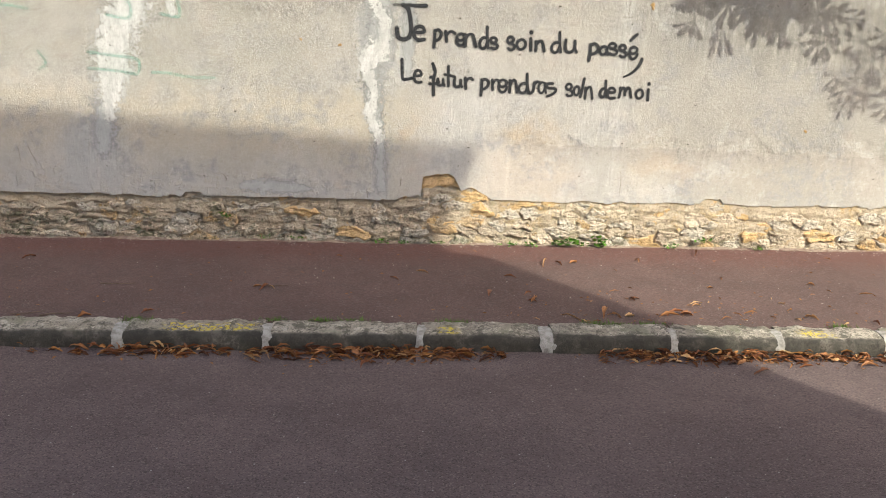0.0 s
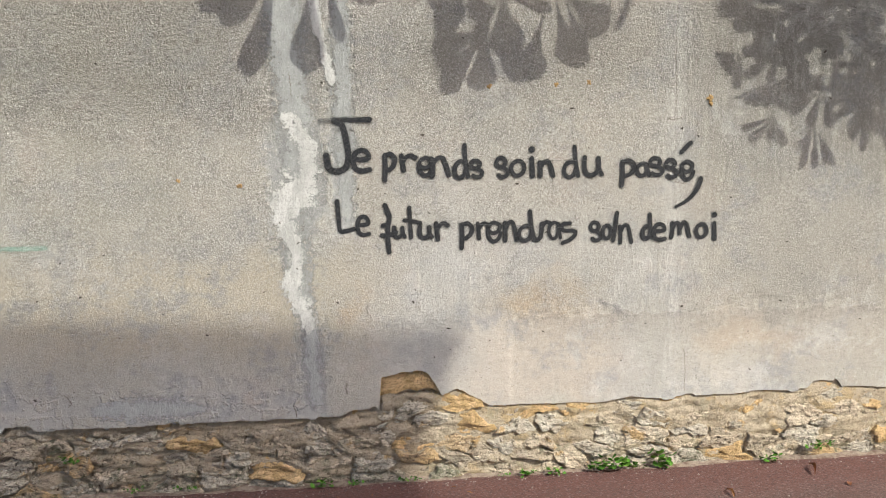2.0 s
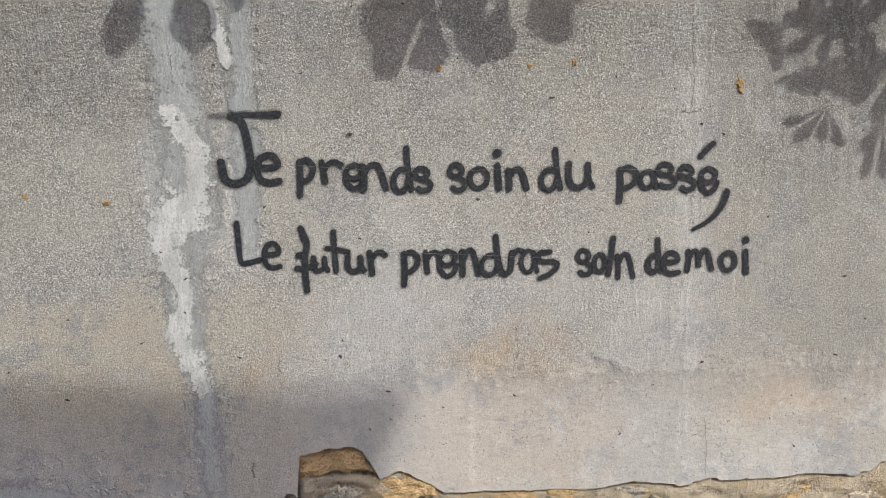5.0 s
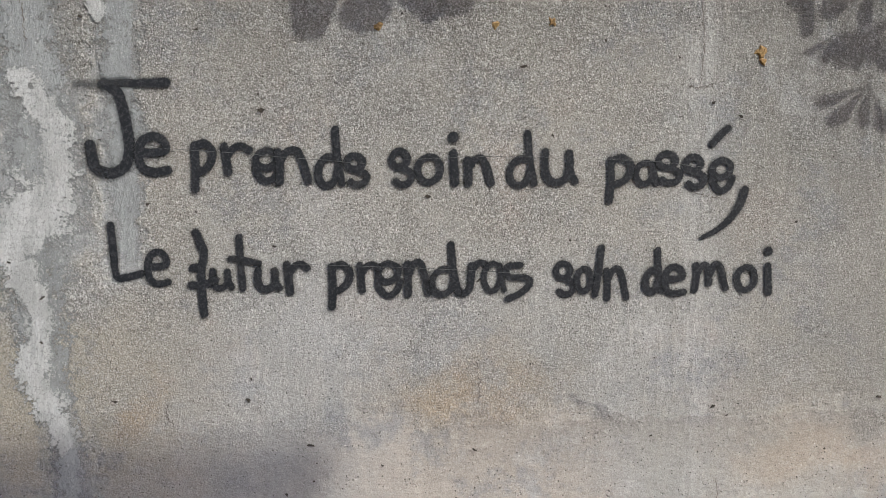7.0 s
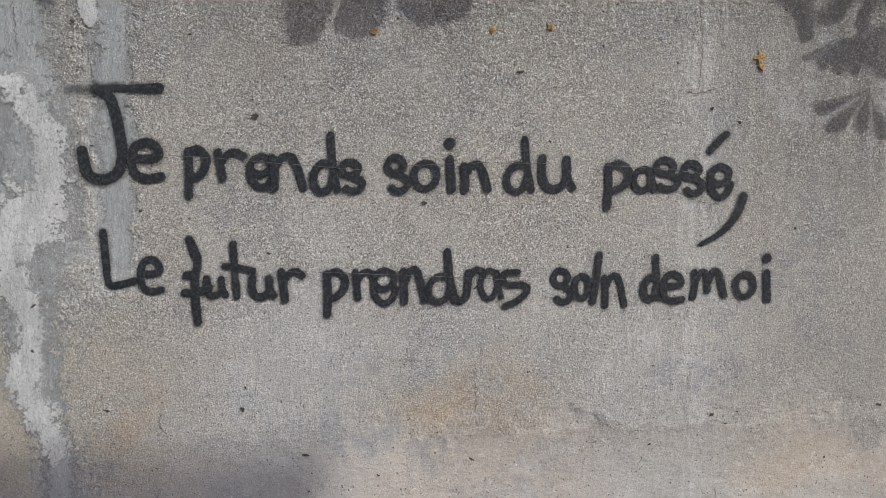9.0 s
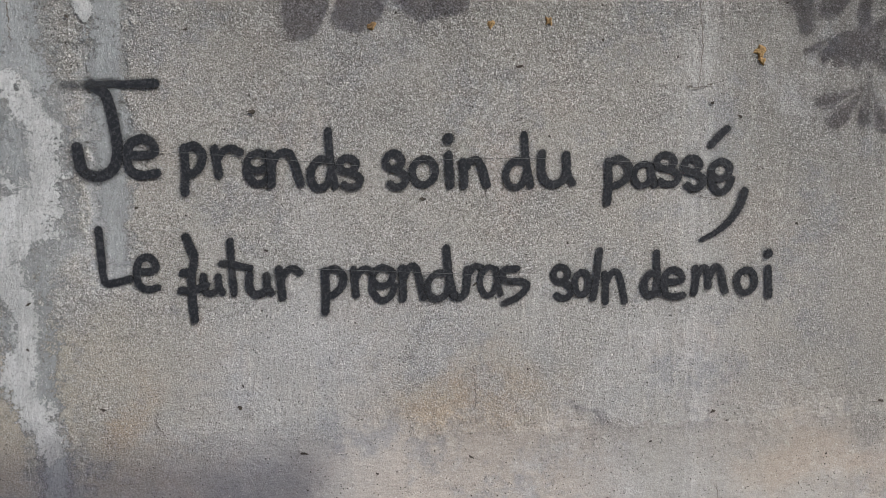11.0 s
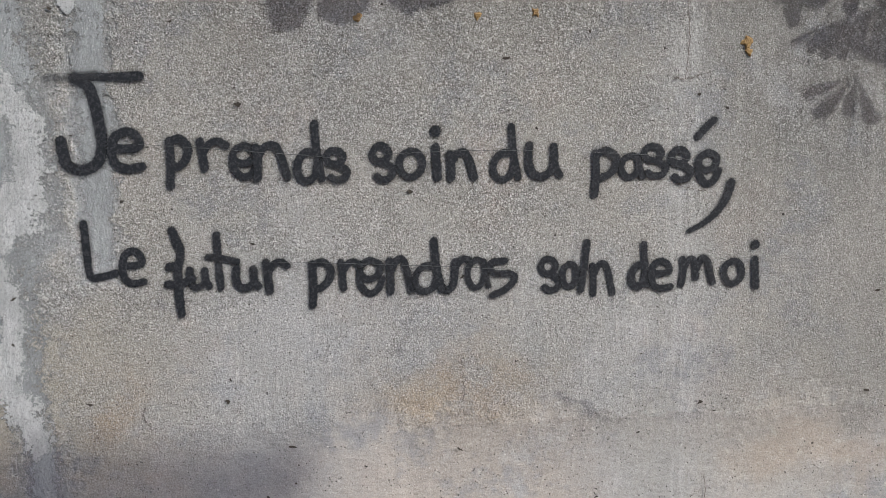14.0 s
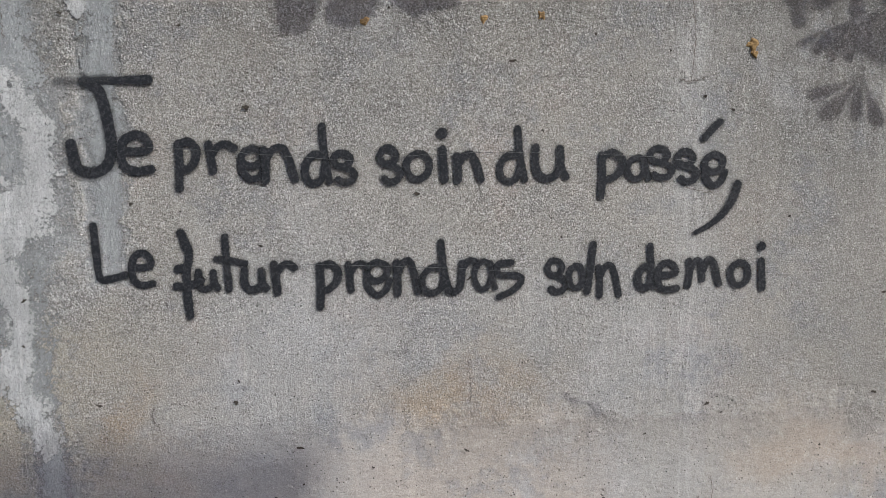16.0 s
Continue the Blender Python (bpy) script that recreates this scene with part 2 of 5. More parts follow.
def patch_material(name, tone, dark, edge=0.1, ragged=1.0, streak=3, relief=0.1):
    """Trowelled filler with a ragged, feathered edge."""
    k = Nodes(name, 0.85)
    f = k.attr("soft")
    n = k.math("MULTIPLY", k.math("SUBTRACT", k.noise(19, 10, 0.80), 0.5), 4.2)
    n = k.math("MULTIPLY_ADD", k.math("SUBTRACT", k.noise(120, 3, 0.8), 0.5), 1.5, n)
    v = k.math("MULTIPLY_ADD", n, ragged, f)
    a = k.step(v, 0.0, edge)
    drag = k.noise(9, 6, 0.7, stretch=(streak, 1, 0.6))
    c = k.mix(k.step(drag, 0.38, 0.64), tone, dark)
    c = k.mix(k.step(k.noise(38, 6, 0.75), 0.50, 0.40, 0, 0.45), c, dark)
    c = k.mix(k.step(k.noise(170, 3, 0.75), 0.47, 0.36, 0, 0.6), c, (0.22, 0.215, 0.20))
    c = k.mix(k.step(k.cells(90), 0.2, 0.12, 0, 0.5), c, (0.66, 0.65, 0.62))
    k.bump(k.math("MULTIPLY_ADD", a, relief, k.noise(42, 7, 0.75, stretch=(1.6, 1, 0.8))), 0.008, 0.8)
    return k.done(c, a)


def spray_material(name, tone, thin, cover=1.0):
    """Aerosol paint: dense in the middle of the stroke, misty at its edges, broken by the coarse ground."""
    k = Nodes(name, 0.7)
    f = k.attr("soft")
    grain = k.noise(230, 3, 0.7)
    v = k.math("MULTIPLY_ADD", k.math("SUBTRACT", grain, 0.5), 0.9, f)
    v = k.math("MULTIPLY_ADD", k.math("SUBTRACT", k.noise(24, 3), 0.5), 0.45, v)
    core = k.math("MULTIPLY", k.step(v, -0.30, 0.22), k.step(k.noise(9, 3), 0.3, 0.55, 0.88, 1.0))
    mist = k.math("MULTIPLY", k.step(v, -1.0, 0.1), 0.30)
    a = k.math("MULTIPLY", k.math("MAXIMUM", core, mist), cover)
    c = k.mix(k.step(k.noise(140, 3, 0.7), 0.46, 0.66), tone, thin)
    k.bump(grain, 0.003, 0.5)
    return k.done(c, a)


def world_at(k):
    """Position in the place, so that scaled pieces keep one grain size."""
    return k.t.nodes.new("ShaderNodeNewGeometry").outputs["Position"]


def stone_material():
    k = Nodes("rubble_stone", 0.95)
    r = k.rand()
    k.co = world_at(k)
    place = k.t.nodes.new("ShaderNodeSeparateXYZ")
    k.t.links.new(k.co, place.inputs[0])
    c = k.mix(k.step(r, 0.0, 0.45), (0.53, 0.45, 0.345), (0.73, 0.62, 0.48))
    c = k.mix(k.step(r, 0.55, 0.62), c, (0.66, 0.60, 0.50))
    c = k.mix(k.step(r, 0.90, 0.93), c, (0.62, 0.44, 0.24))
    c = k.mix(k.step(k.noise(9, 5, 0.65), 0.50, 0.66, 0, 0.55), c, (0.44, 0.34, 0.24))
    c = k.mix(k.step(k.noise(21, 7, 0.76), 0.56, 0.66, 0, 0.75), c, (0.70, 0.62, 0.49))
    c = k.mix(k.step(k.noise(6.5, 5, 0.65), 0.58, 0.66, 0, 0.75), c, (0.60, 0.38, 0.15))
    # grey and green-black lichen, most of it low down and on the damp stretch
    damp = k.math("ADD", k.step(place.outputs[0], 1.0, 0.2, 0.0, 0.045), k.step(place.outputs[2], 0.30, 0.0, 0.0, 0.07))
    grey = k.math("ADD", k.noise(7, 8, 0.72), damp)
    c = k.mix(k.step(grey, 0.56, 0.66, 0, 0.6), c, (0.35, 0.32, 0.26))
    c = k.mix(k.step(k.math("ADD", k.noise(4.2, 8, 0.74), damp), 0.62, 0.70, 0, 0.8), c, (0.14, 0.15, 0.085))
    c = k.mix(k.step(k.noise(38, 8, 0.78), 0.47, 0.38, 0, 0.85), c, (0.09, 0.07, 0.048))
    c = k.mix(k.step(k.noise(130, 4, 0.75), 0.46, 0.36, 0, 0.6), c, (0.10, 0.085, 0.065))
    k.bump(k.math("ADD", k.noise(24, 10, 0.72, stretch=(0.75, 1, 1.5)), k.math("MULTIPLY", k.cells(46), -0.2)), 0.050, 1.0)
    return k.done(c)


def mortar_material():
    k = Nodes("old_lime_mortar", 0.95)
    x, y, z = k.xyz()
    c = k.mix(k.step(k.noise(7, 5, 0.65), 0.35, 0.68), (0.62, 0.53, 0.40), (0.49, 0.405, 0.29))
    c = k.mix(k.step(k.noise(4.5, 5, 0.65), 0.52, 0.62, 0, 0.7), c, (0.58, 0.43, 0.23))
    c = k.mix(k.step(k.noise(23, 8, 0.76), 0.55, 0.64, 0, 0.7), c, (0.68, 0.61, 0.49))
    c = k.mix(k.step(k.math("ADD", k.noise(4.2, 8, 0.74), k.step(z, 0.30, 0.0, 0.0, 0.10)), 0.60, 0.70, 0, 0.75), c, (0.17, 0.17, 0.10))
    grime = k.math("ADD", k.step(x, 0.85, 0.45, 0, 0.75), k.step(k.math("MULTIPLY_ADD", k.noise(5, 4), 0.3, z), 0.30, 0.18, 0, 0.35), clamp=True)
    c = k.mix(k.math("MULTIPLY", grime, k.step(k.noise(9, 5, 0.7), 0.28, 0.6, 0.35, 1)), c, (0.52, 0.435, 0.33))
    c = k.mix(k.step(k.noise(11, 4, 0.6), 0.56, 0.70, 0, 0.5), c, (0.38, 0.36, 0.26))
    c = k.mix(k.step(k.noise(140, 3, 0.7), 0.46, 0.34, 0, 0.35), c, (0.16, 0.125, 0.09))
    c = k.mix(k.step(k.noise(34, 7, 0.75), 0.45, 0.36, 0, 0.7), c, (0.15, 0.115, 0.08))
    c = k.mix(k.step(k.noise(75, 5, 0.75), 0.45, 0.35, 0, 0.4), c, (0.22, 0.17, 0.12))
    k.bump(k.math("ADD", k.noise(26, 9, 0.76), k.math("MULTIPLY", k.noise(150, 3, 0.7), 0.3)), 0.035, 1.0)
    return k.done(c)


def asphalt_material(name, dark, light, warm, near=None):
    k = Nodes(name, 0.88)
    x, y, z = k.xyz()
    chips = k.cells(150, out=1)
    tone = k.t.nodes.new("ShaderNodeSeparateColor")
    k.t.links.new(chips, tone.inputs[0])
    c = k.mix(k.step(k.noise(1.3, 5, 0.6), 0.35, 0.65), dark, light)
    c = k.mix(k.math("MULTIPLY", k.step(k.noise(5, 5, 0.65), 0.45, 0.7), 0.5), c, warm)
    if near:      # worn red surface along the foot of the wall
        c = k.mix(k.math("MULTIPLY", k.step(k.math("MULTIPLY_ADD", k.math("SUBTRACT", k.noise(6, 4), 0.5), 0.5, y), 5.3, 5.85), 0.75), c, near)
    c = k.mix(k.step(tone.outputs[0], 0.72, 0.98, 0, 0.4), c, (0.25, 0.20, 0.18))
    c = k.mix(k.step(tone.outputs[1], 0.6, 0.95, 0, 0.55), c, (0.035, 0.028, 0.03))
    c = k.mix(k.step(k.cells(11), 0.06, 0.03, 0, 0.7), c, (0.42, 0.40, 0.38))
    k.bump(k.math("MULTIPLY_ADD", k.cells(150), -1.0, k.math("MULTIPLY", k.noise(60, 4, 0.6), 0.6)), 0.004, 0.8)
    return k.done(c)


def kerb_material():
    k = Nodes("kerb_granite", 0.9)
    x, y, z = k.xyz()
    c = k.mix(k.step(k.noise(4, 5, 0.65), 0.35, 0.66), (0.36, 0.315, 0.255), (0.52, 0.46, 0.38))
    c = k.mix(k.math("MULTIPLY", k.step(k.noise(9, 4, 0.6), 0.55, 0.68), k.step(y, KERB_Y + 0.02, KERB_Y + 0.06)), c, (0.52, 0.47, 0.40))
    c = k.mix(k.step(k.noise(22, 6, 0.72), 0.47, 0.37, 0, 0.7), c, (0.05, 0.045, 0.036))
    c = k.mix(k.step(k.noise(60, 5, 0.75), 0.56, 0.68, 0, 0.6), c, (0.50, 0.46, 0.39))
    c = k.mix(k.step(k.noise(80, 5, 0.75), 0.46, 0.36, 0, 0.6), c, (0.08, 0.07, 0.06))
    c = k.mix(k.step(k.noise(130, 3, 0.7), 0.48, 0.34, 0, 0.5), c, (0.07, 0.068, 0.06))
    c = k.mix(k.math("MULTIPLY", k.rand(), 0.55), c, (0.17, 0.155, 0.13))
    c = k.mix(k.step(k.noise(5, 8, 0.74), 0.54, 0.64, 0, 0.6), c, (0.52, 0.46, 0.38))
    c = k.mix(k.step(k.noise(3, 6, 0.7), 0.55, 0.66, 0, 0.5), c, (0.12, 0.135, 0.075))
    # upright front side: its shade put into the colour, along with gutter dirt
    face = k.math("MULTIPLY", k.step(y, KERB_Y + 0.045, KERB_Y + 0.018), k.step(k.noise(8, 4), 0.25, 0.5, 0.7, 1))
    seam = k.math("ABSOLUTE", k.math("SUBTRACT", k.noise(6, 8, 0.7), 0.5))
    c = k.mix(k.step(seam, 0.012, 0.003, 0, 0.8), c, (0.05, 0.045, 0.035))
    c = k.mix(k.step(k.noise(12, 9, 0.78), 0.49, 0.43, 0, 0.8), c, (0.085, 0.078, 0.058))
    c = k.mix(k.step(k.noise(15, 9, 0.78), 0.55, 0.62, 0, 0.7), c, (0.60, 0.54, 0.45))
    # near-black mixed over the front only, the top keeps its tone
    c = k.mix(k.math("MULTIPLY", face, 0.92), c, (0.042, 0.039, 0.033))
    # flakes of old yellow line paint on the top
    zone = None
    for a, b in ((-0.98, -0.47), (0.57, 0.67), (2.70, 2.90)):
        f = k.math("MULTIPLY", k.step(x, a - 0.04, a + 0.04), k.step(x, b - 0.04, b + 0.04, 1, 0))
        zone = f if zone is None else k.math("MAXIMUM", zone, f)
    lane = k.math("MULTIPLY", k.step(y, KERB_Y + 0.025, KERB_Y + 0.05), k.step(y, KERB_Y + 0.11, KERB_Y + 0.15, 1, 0))
    flake = k.math("MULTIPLY", k.math("MULTIPLY", zone, lane), k.step(k.noise(34, 5, 0.75), 0.50, 0.55))
    c = k.mix(flake, c, (0.62, 0.48, 0.06))
    k.bump(k.math("ADD", k.noise(20, 8, 0.72), k.math("MULTIPLY", k.noise(150, 3, 0.7), 0.3)), 0.02, 1.0)
    return k.done(c)


def plain_material(name, a, b, scale=8, bump=0.004, rough=0.9, vary=None):
    k = Nodes(name, rough)
    c = k.mix(k.step(k.noise(scale, 5, 0.65), 0.35, 0.68), a, b)
    if vary:
        c = k.mix(k.math("MULTIPLY", k.rand(), 0.9), c, vary)
    k.bump(k.noise(scale * 5, 5, 0.65), bump, 0.8)
    return k.done(c)


def leaf_material(name, tones, rough=0.6):
    """Leaves, each with its own tone."""
    k = Nodes(name, rough)
    r = k.rand()
    c = k.mix(k.step(r, 0.15, 0.5), tones[0], tones[1])
    c = k.mix(k.step(r, 0.7, 0.95), c, tones[2])
    c = k.mix(k.step(k.noise(60, 4, 0.6), 0.5, 0.7, 0, 0.6), c, tones[3])
    k.bump(k.noise(90, 3), 0.002, 0.5)
    return k.done(c)


def ochre_stone_material():
    k = Nodes("ochre_sandstone", 0.95)
    k.co = world_at(k)
    c = k.mix(k.step(k.noise(17, 7, 0.75), 0.38, 0.62), (0.78, 0.56, 0.31), (0.56, 0.38, 0.18))
    c = k.mix(k.step(k.noise(120, 3, 0.7), 0.48, 0.34, 0, 0.6), c, (0.12, 0.07, 0.03))
    k.bump(k.noise(20, 9, 0.75, stretch=(0.7, 1, 1.6)), 0.04, 1.0)
    return k.done(c)


OCHRE_STONE = ochre_stone_material()
PLASTER = plaster_material()
CEMENT = patch_material("grey_cement_filler", (0.36, 0.366, 0.357), (0.285, 0.29, 0.284), 0.4, 1.1, 1.2)
SKIM = patch_material("pale_cement_skim", (0.415, 0.42, 0.42), (0.355, 0.362, 0.365), 0.5, 1.0, 1.2)
FILLER = patch_material("white_filler", (0.575, 0.57, 0.55), (0.42, 0.417, 0.40), 0.3, 1.1, 2, 0.4)
BLACK = spray_material("black_spray_paint", (0.014, 0.015, 0.018), (0.05, 0.05, 0.054))
TEAL = spray_material("turquoise_spray_paint", (0.16, 0.52, 0.40), (0.28, 0.55, 0.46), 0.30)
STONE = stone_material()
MORTAR = mortar_material()
WALK = asphalt_material("red_asphalt", (0.100, 0.063, 0.056), (0.128, 0.080, 0.070), (0.087, 0.062, 0.056), near=(0.124, 0.054, 0.045))
ROAD = asphalt_material("road_asphalt", (0.112, 0.081, 0.077), (0.145, 0.106, 0.100), (0.095, 0.071, 0.069))
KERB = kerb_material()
JOINT = plain_material("pale_joint_mortar", (0.44, 0.42, 0.39), (0.24, 0.225, 0.20), 26, 0.015)
EARTH = plain_material("grey_earth", (0.20, 0.175, 0.14), (0.12, 0.105, 0.085), 3, 0.01)
DUST = plain_material("sandy_dust", (0.32, 0.26, 0.205), (0.15, 0.10, 0.08), 26, 0.012)
OCHRE = plain_material("ochre_undercoat", (0.42, 0.27, 0.11), (0.30, 0.19, 0.09), 60, 0.01)
PIT = plain_material("dark_pit", (0.05, 0.042, 0.035), (0.09, 0.075, 0.06), 60, 0.004)
HOUSE = plain_material("house_render", (0.50, 0.46, 0.40), (0.44, 0.41, 0.36), 2, 0.004)
TILES = plain_material("roof_tiles", (0.22, 0.10, 0.07), (0.16, 0.08, 0.06), 5, 0.01)
BARK = plain_material("bark", (0.12, 0.095, 0.07), (0.07, 0.055, 0.04), 12, 0.02)
TWIG = plain_material("dry_twig", (0.19, 0.14, 0.105), (0.09, 0.065, 0.048), 40, 0.003)
PEBBLE = plain_material("pale_grit", (0.40, 0.36, 0.31), (0.24, 0.21, 0.18), 30, 0.003)
DRY = leaf_material("dry_leaf", ((0.20, 0.078, 0.036), (0.31, 0.14, 0.055), (0.48, 0.30, 0.14), (0.09, 0.04, 0.022)))
GREEN = leaf_material("weed_leaf", ((0.07, 0.17, 0.022), (0.10, 0.25, 0.027), (0.16, 0.30, 0.04), (0.055, 0.12, 0.018)))
MOSS = leaf_material("moss", ((0.07, 0.12, 0.025), (0.10, 0.17, 0.03), (0.15, 0.19, 0.05), (0.04, 0.07, 0.015)))
CHESTNUT = leaf_material("chestnut_leaf", ((0.05, 0.10, 0.02), (0.07, 0.13, 0.025), (0.11, 0.13, 0.03), (0.09, 0.07, 0.02)))


# ---- builders ----
def mesh_of(name, verts, faces, material, smooth=False):
    me = bpy.data.meshes.new(name)
    me.from_pydata([tuple(v) for v in verts], [], [tuple(f) for f in faces])
    me.materials.append(material)
    if smooth:
        me.shade_smooth()
    me.update()
    return me


def part(name, bm, material, parent=None, label="", smooth=False):
    """Links a bmesh as one mesh object, under a thing or part."""
    me = bpy.data.meshes.new(name)
    bmesh.ops.recalc_face_normals(bm, faces=bm.faces)
    bm.to_mesh(me)
    bm.free()
    me.materials.append(material)
    if smooth:
        me.shade_smooth()
    ob = new(name, me)
    ob.parent = parent
    return tagged(ob, label)


def child(name, me, parent, m=None, label=""):
    ob = new(name, me)
    ob.parent = parent
    if m is not None:
        ob.matrix_basis = m
    return tagged(ob, label)


def box(x0, y0, z0, x1, y1, z1, bevel=0.0):
    bm = bmesh.new()
    bmesh.ops.create_cube(bm, size=1, matrix=Matrix.LocRotScale(((x0 + x1) / 2, (y0 + y1) / 2, (z0 + z1) / 2), None, (x1 - x0, y1 - y0, z1 - z0)))
    if bevel:
        bmesh.ops.bevel(bm, geom=bm.edges[:], offset=bevel, segments=2, affect="EDGES")
    return bm


def sheet(xs, ys, height):
    """A grid over xs and ys with height(x, y)."""
    verts = [(x, y, height(x, y)) for y in ys for x in xs]
    n = len(xs)
    faces = [(j * n + i, j * n + i + 1, (j + 1) * n + i + 1, (j + 1) * n + i) for j in range(len(ys) - 1) for i in range(n - 1)]
    return verts, faces


def wob(x, y=0.0, z=0.0):
    return noise.noise(Vector((x, y, z)))


def tube(points, r0, r1, sides=7):
    bm = bmesh.new()
    rings = []
    for i, p in enumerate(points):
        p = Vector(p)
        way = (Vector(points[min(i + 1, len(points) - 1)]) - Vector(points[max(i - 1, 0)])).normalized()
        q = way.to_track_quat("Z", "Y")
        r = r0 + (r1 - r0) * i / (len(points) - 1)
        rings.append([bm.verts.new(p + q @ Vector((math.cos(a) * r, math.sin(a) * r, 0))) for a in (2 * math.pi * s / sides for s in range(sides))])
    for a, b in zip(rings, rings[1:]):
        for s in range(sides):
            bm.faces.new((a[s], a[(s + 1) % sides], b[(s + 1) % sides], b[s]))
    bm.faces.new(rings[0][::-1]), bm.faces.new(rings[-1])
    return bm


# ---- ground, road, pavement ----
def span(a, b, step):
    return list(np.linspace(a, b, int(round((b - a) / step)) + 1))


far = [-900, -200, -60, -30]
gx = far + span(-14, 16, 3) + [30, 60, 200, 900]
gy = far[:3] + [-30, -10, 0, 4.2, 6.2, 12, 30, 60, 200, 900]
v, f = sheet(gx, gy, lambda x, y: slope(x) - 0.35)
tagged(new("ground", mesh_of("ground", v, f, EARTH)), "grey earth under the street and round it", "ground", kind="structure")


def road_height(x, y):
    return slope(x) - 0.105 + 0.012 * min(4.09 - y, 2.8) + 0.004 * wob(x * 0.8, y * 0.8)


v, f = sheet([-60, -30] + span(-14, 16, 0.5) + [30, 60], span(-1.3, KERB_Y + 0.03, 0.22), road_height)
tagged(new("road", mesh_of("road", v, f, ROAD, True)), "worn purplish grey asphalt road", "road", kind="structure")


def walk_height(x, y):
    return slope(x) - 0.012 + 0.012 * (y - KERB_BACK) / 1.6 + 0.003 * wob(x * 1.5, y * 1.5, 3)


v, f = sheet([-60, -30] + span(-14, 16, 0.25) + [30, 60], span(KERB_BACK - 0.03, 6.08, 0.12), walk_height)
tagged(new("pavement", mesh_of("pavement", v, f, WALK, True)), "reddish asphalt pavement along the old wall", "pavement", kind="structure")
v, f = sheet([-60, -30] + span(-14, 16, 3) + [30, 60], [-2.4, -1.3], lambda x, y: slope(x) + 0.02)
tagged(new("pavement_far", mesh_of("pavement_far", v, f, WALK)), "asphalt pavement before the house", "pavement", kind="structure")

# sandy dust gathered along the foot of the wall
v, f = [], []
rnd = random.Random(5)
xs = span(-4.2, 6.2, 0.03)
for i, x in enumerate(xs):
    w = 0.045 + 0.03 * wob(x * 2.3, 7) + 0.02 * wob(x * 11, 3)
    h = 0.022 + 0.012 * wob(x * 3, 1)
    for t, up in ((0, -0.004), (0.35, 0.35), (0.7, 0.8), (1.0, 1.0)):
        yy = 6.0 - w + t * (w + 0.06)
        v.append((x, yy, walk_height(x, min(yy, 6.05)) + up * max(h, 0.006)))
    if i:
        for j in range(3):
            a = (i - 1) * 4 + j
            f.append((a, a + 1, a + 5, a + 4))
tagged(new("dust_drift", mesh_of("dust_drift", v, f, DUST, True)), "sandy dust and grit along the wall's foot", "dust", kind="stuff")


# ---- the wall ----
def render_edge(x):
    """Height of the broken lower edge of the render."""
    z = 0.352 + slope(x) + 0.016 * wob(x * 1.7, 2.0) + 0.012 * wob(x * 6.0, 9.0)
    z += 0.010 * round(1.6 * wob(x * 9.0, 4.0)) + 0.004 * wob(x * 40, 1.0) + 0.005 * max(0, wob(x * 23, 8.0)) ** 0.5 * (1 if wob(x * 23, 8.0) > 0.25 else 0)
    if x < 0.45:
        z -= 0.012

    def lift(a, b, top, soft):
        u = min(1, max(0, (x - a) / soft)) * min(1, max(0, (b - x) / soft))
        return top * u
    z += lift(0.30, 0.52, 0.025, 0.04)
    if 0.497 < x < 1.03:      # the broken-out corner
        over = 0.516 + 0.034 * math.sin(min(1, (x - 0.497) / 0.19) * math.pi / 2) if x < 0.70 else 0.550 - 0.132 * ((x - 0.70) / 0.10) ** 1.5
        if x > 0.80:
            over = 0.418 + 0.03 * math.sin((x - 0.80) / 0.14 * math.pi) if x < 0.94 else 0.418 - 0.05 * (x - 0.94) / 0.09
        z = over + 0.007 * wob(x * 50, 2) + 0.012 * wob(x * 21, 6)
    z += lift(2.68, 2.86, 0.035, 0.03) + lift(-1.32, -1.16, 0.03, 0.02)
    return z


wall = tagged(new("wall_north"), "old rendered wall with a bare rubble base", "wall", kind="structure")
TOP = 2.9
part("core", box(-60, 6.06, -0.6, 60, 6.42, TOP - 0.02), MORTAR, wall, "rubble core behind the render")
# render coat: fine in the stretch that is passed, coarse beyond
xs = [-60, -30, -14, -8] + span(-4.4, 6.4, 0.0125) + [9, 14, 30, 60]
steps = [0, 0.006, 0.02, 0.05, 0.1] + span(0.16, 1.0, 0.02)
v, f, lip = [], [], []
rows = len(steps)
for x in xs:
    e = render_edge(max(-4.4, min(6.4, x)))
    lip += [(x, WALL_Y + 0.002, e), (x, 6.02, e - 0.003), (x, 6.075, e + 0.012)]
    for s in steps:
        z = e + (TOP - e) * s
        y = WALL_Y + 0.0016 * wob(x * 9, z * 9, 3) + 0.003 * wob(x * 2, z * 2, 8)
        y += 0.0035 * (1 if z < 0.80 + 0.012 * wob(x * 5, 6) and x > 1.15 else 0)
        v.append((x, y, z))
for i in range(len(xs) - 1):
    for j in range(rows - 1):
        a, b = i * rows + j, (i + 1) * rows + j
        f.append((a, b, b + 1, a + 1))
base = len(v)
v += lip
for i in range(len(xs) - 1):
    for j in range(2):
        a, b = base + i * 3 + j, base + (i + 1) * 3 + j
        f.append((a, a + 1, b + 1, b))
coat = child("render_coat", mesh_of("render_coat", v, f, PLASTER, True), wall, label="weathered grey-beige cement render, broken along its lower edge")

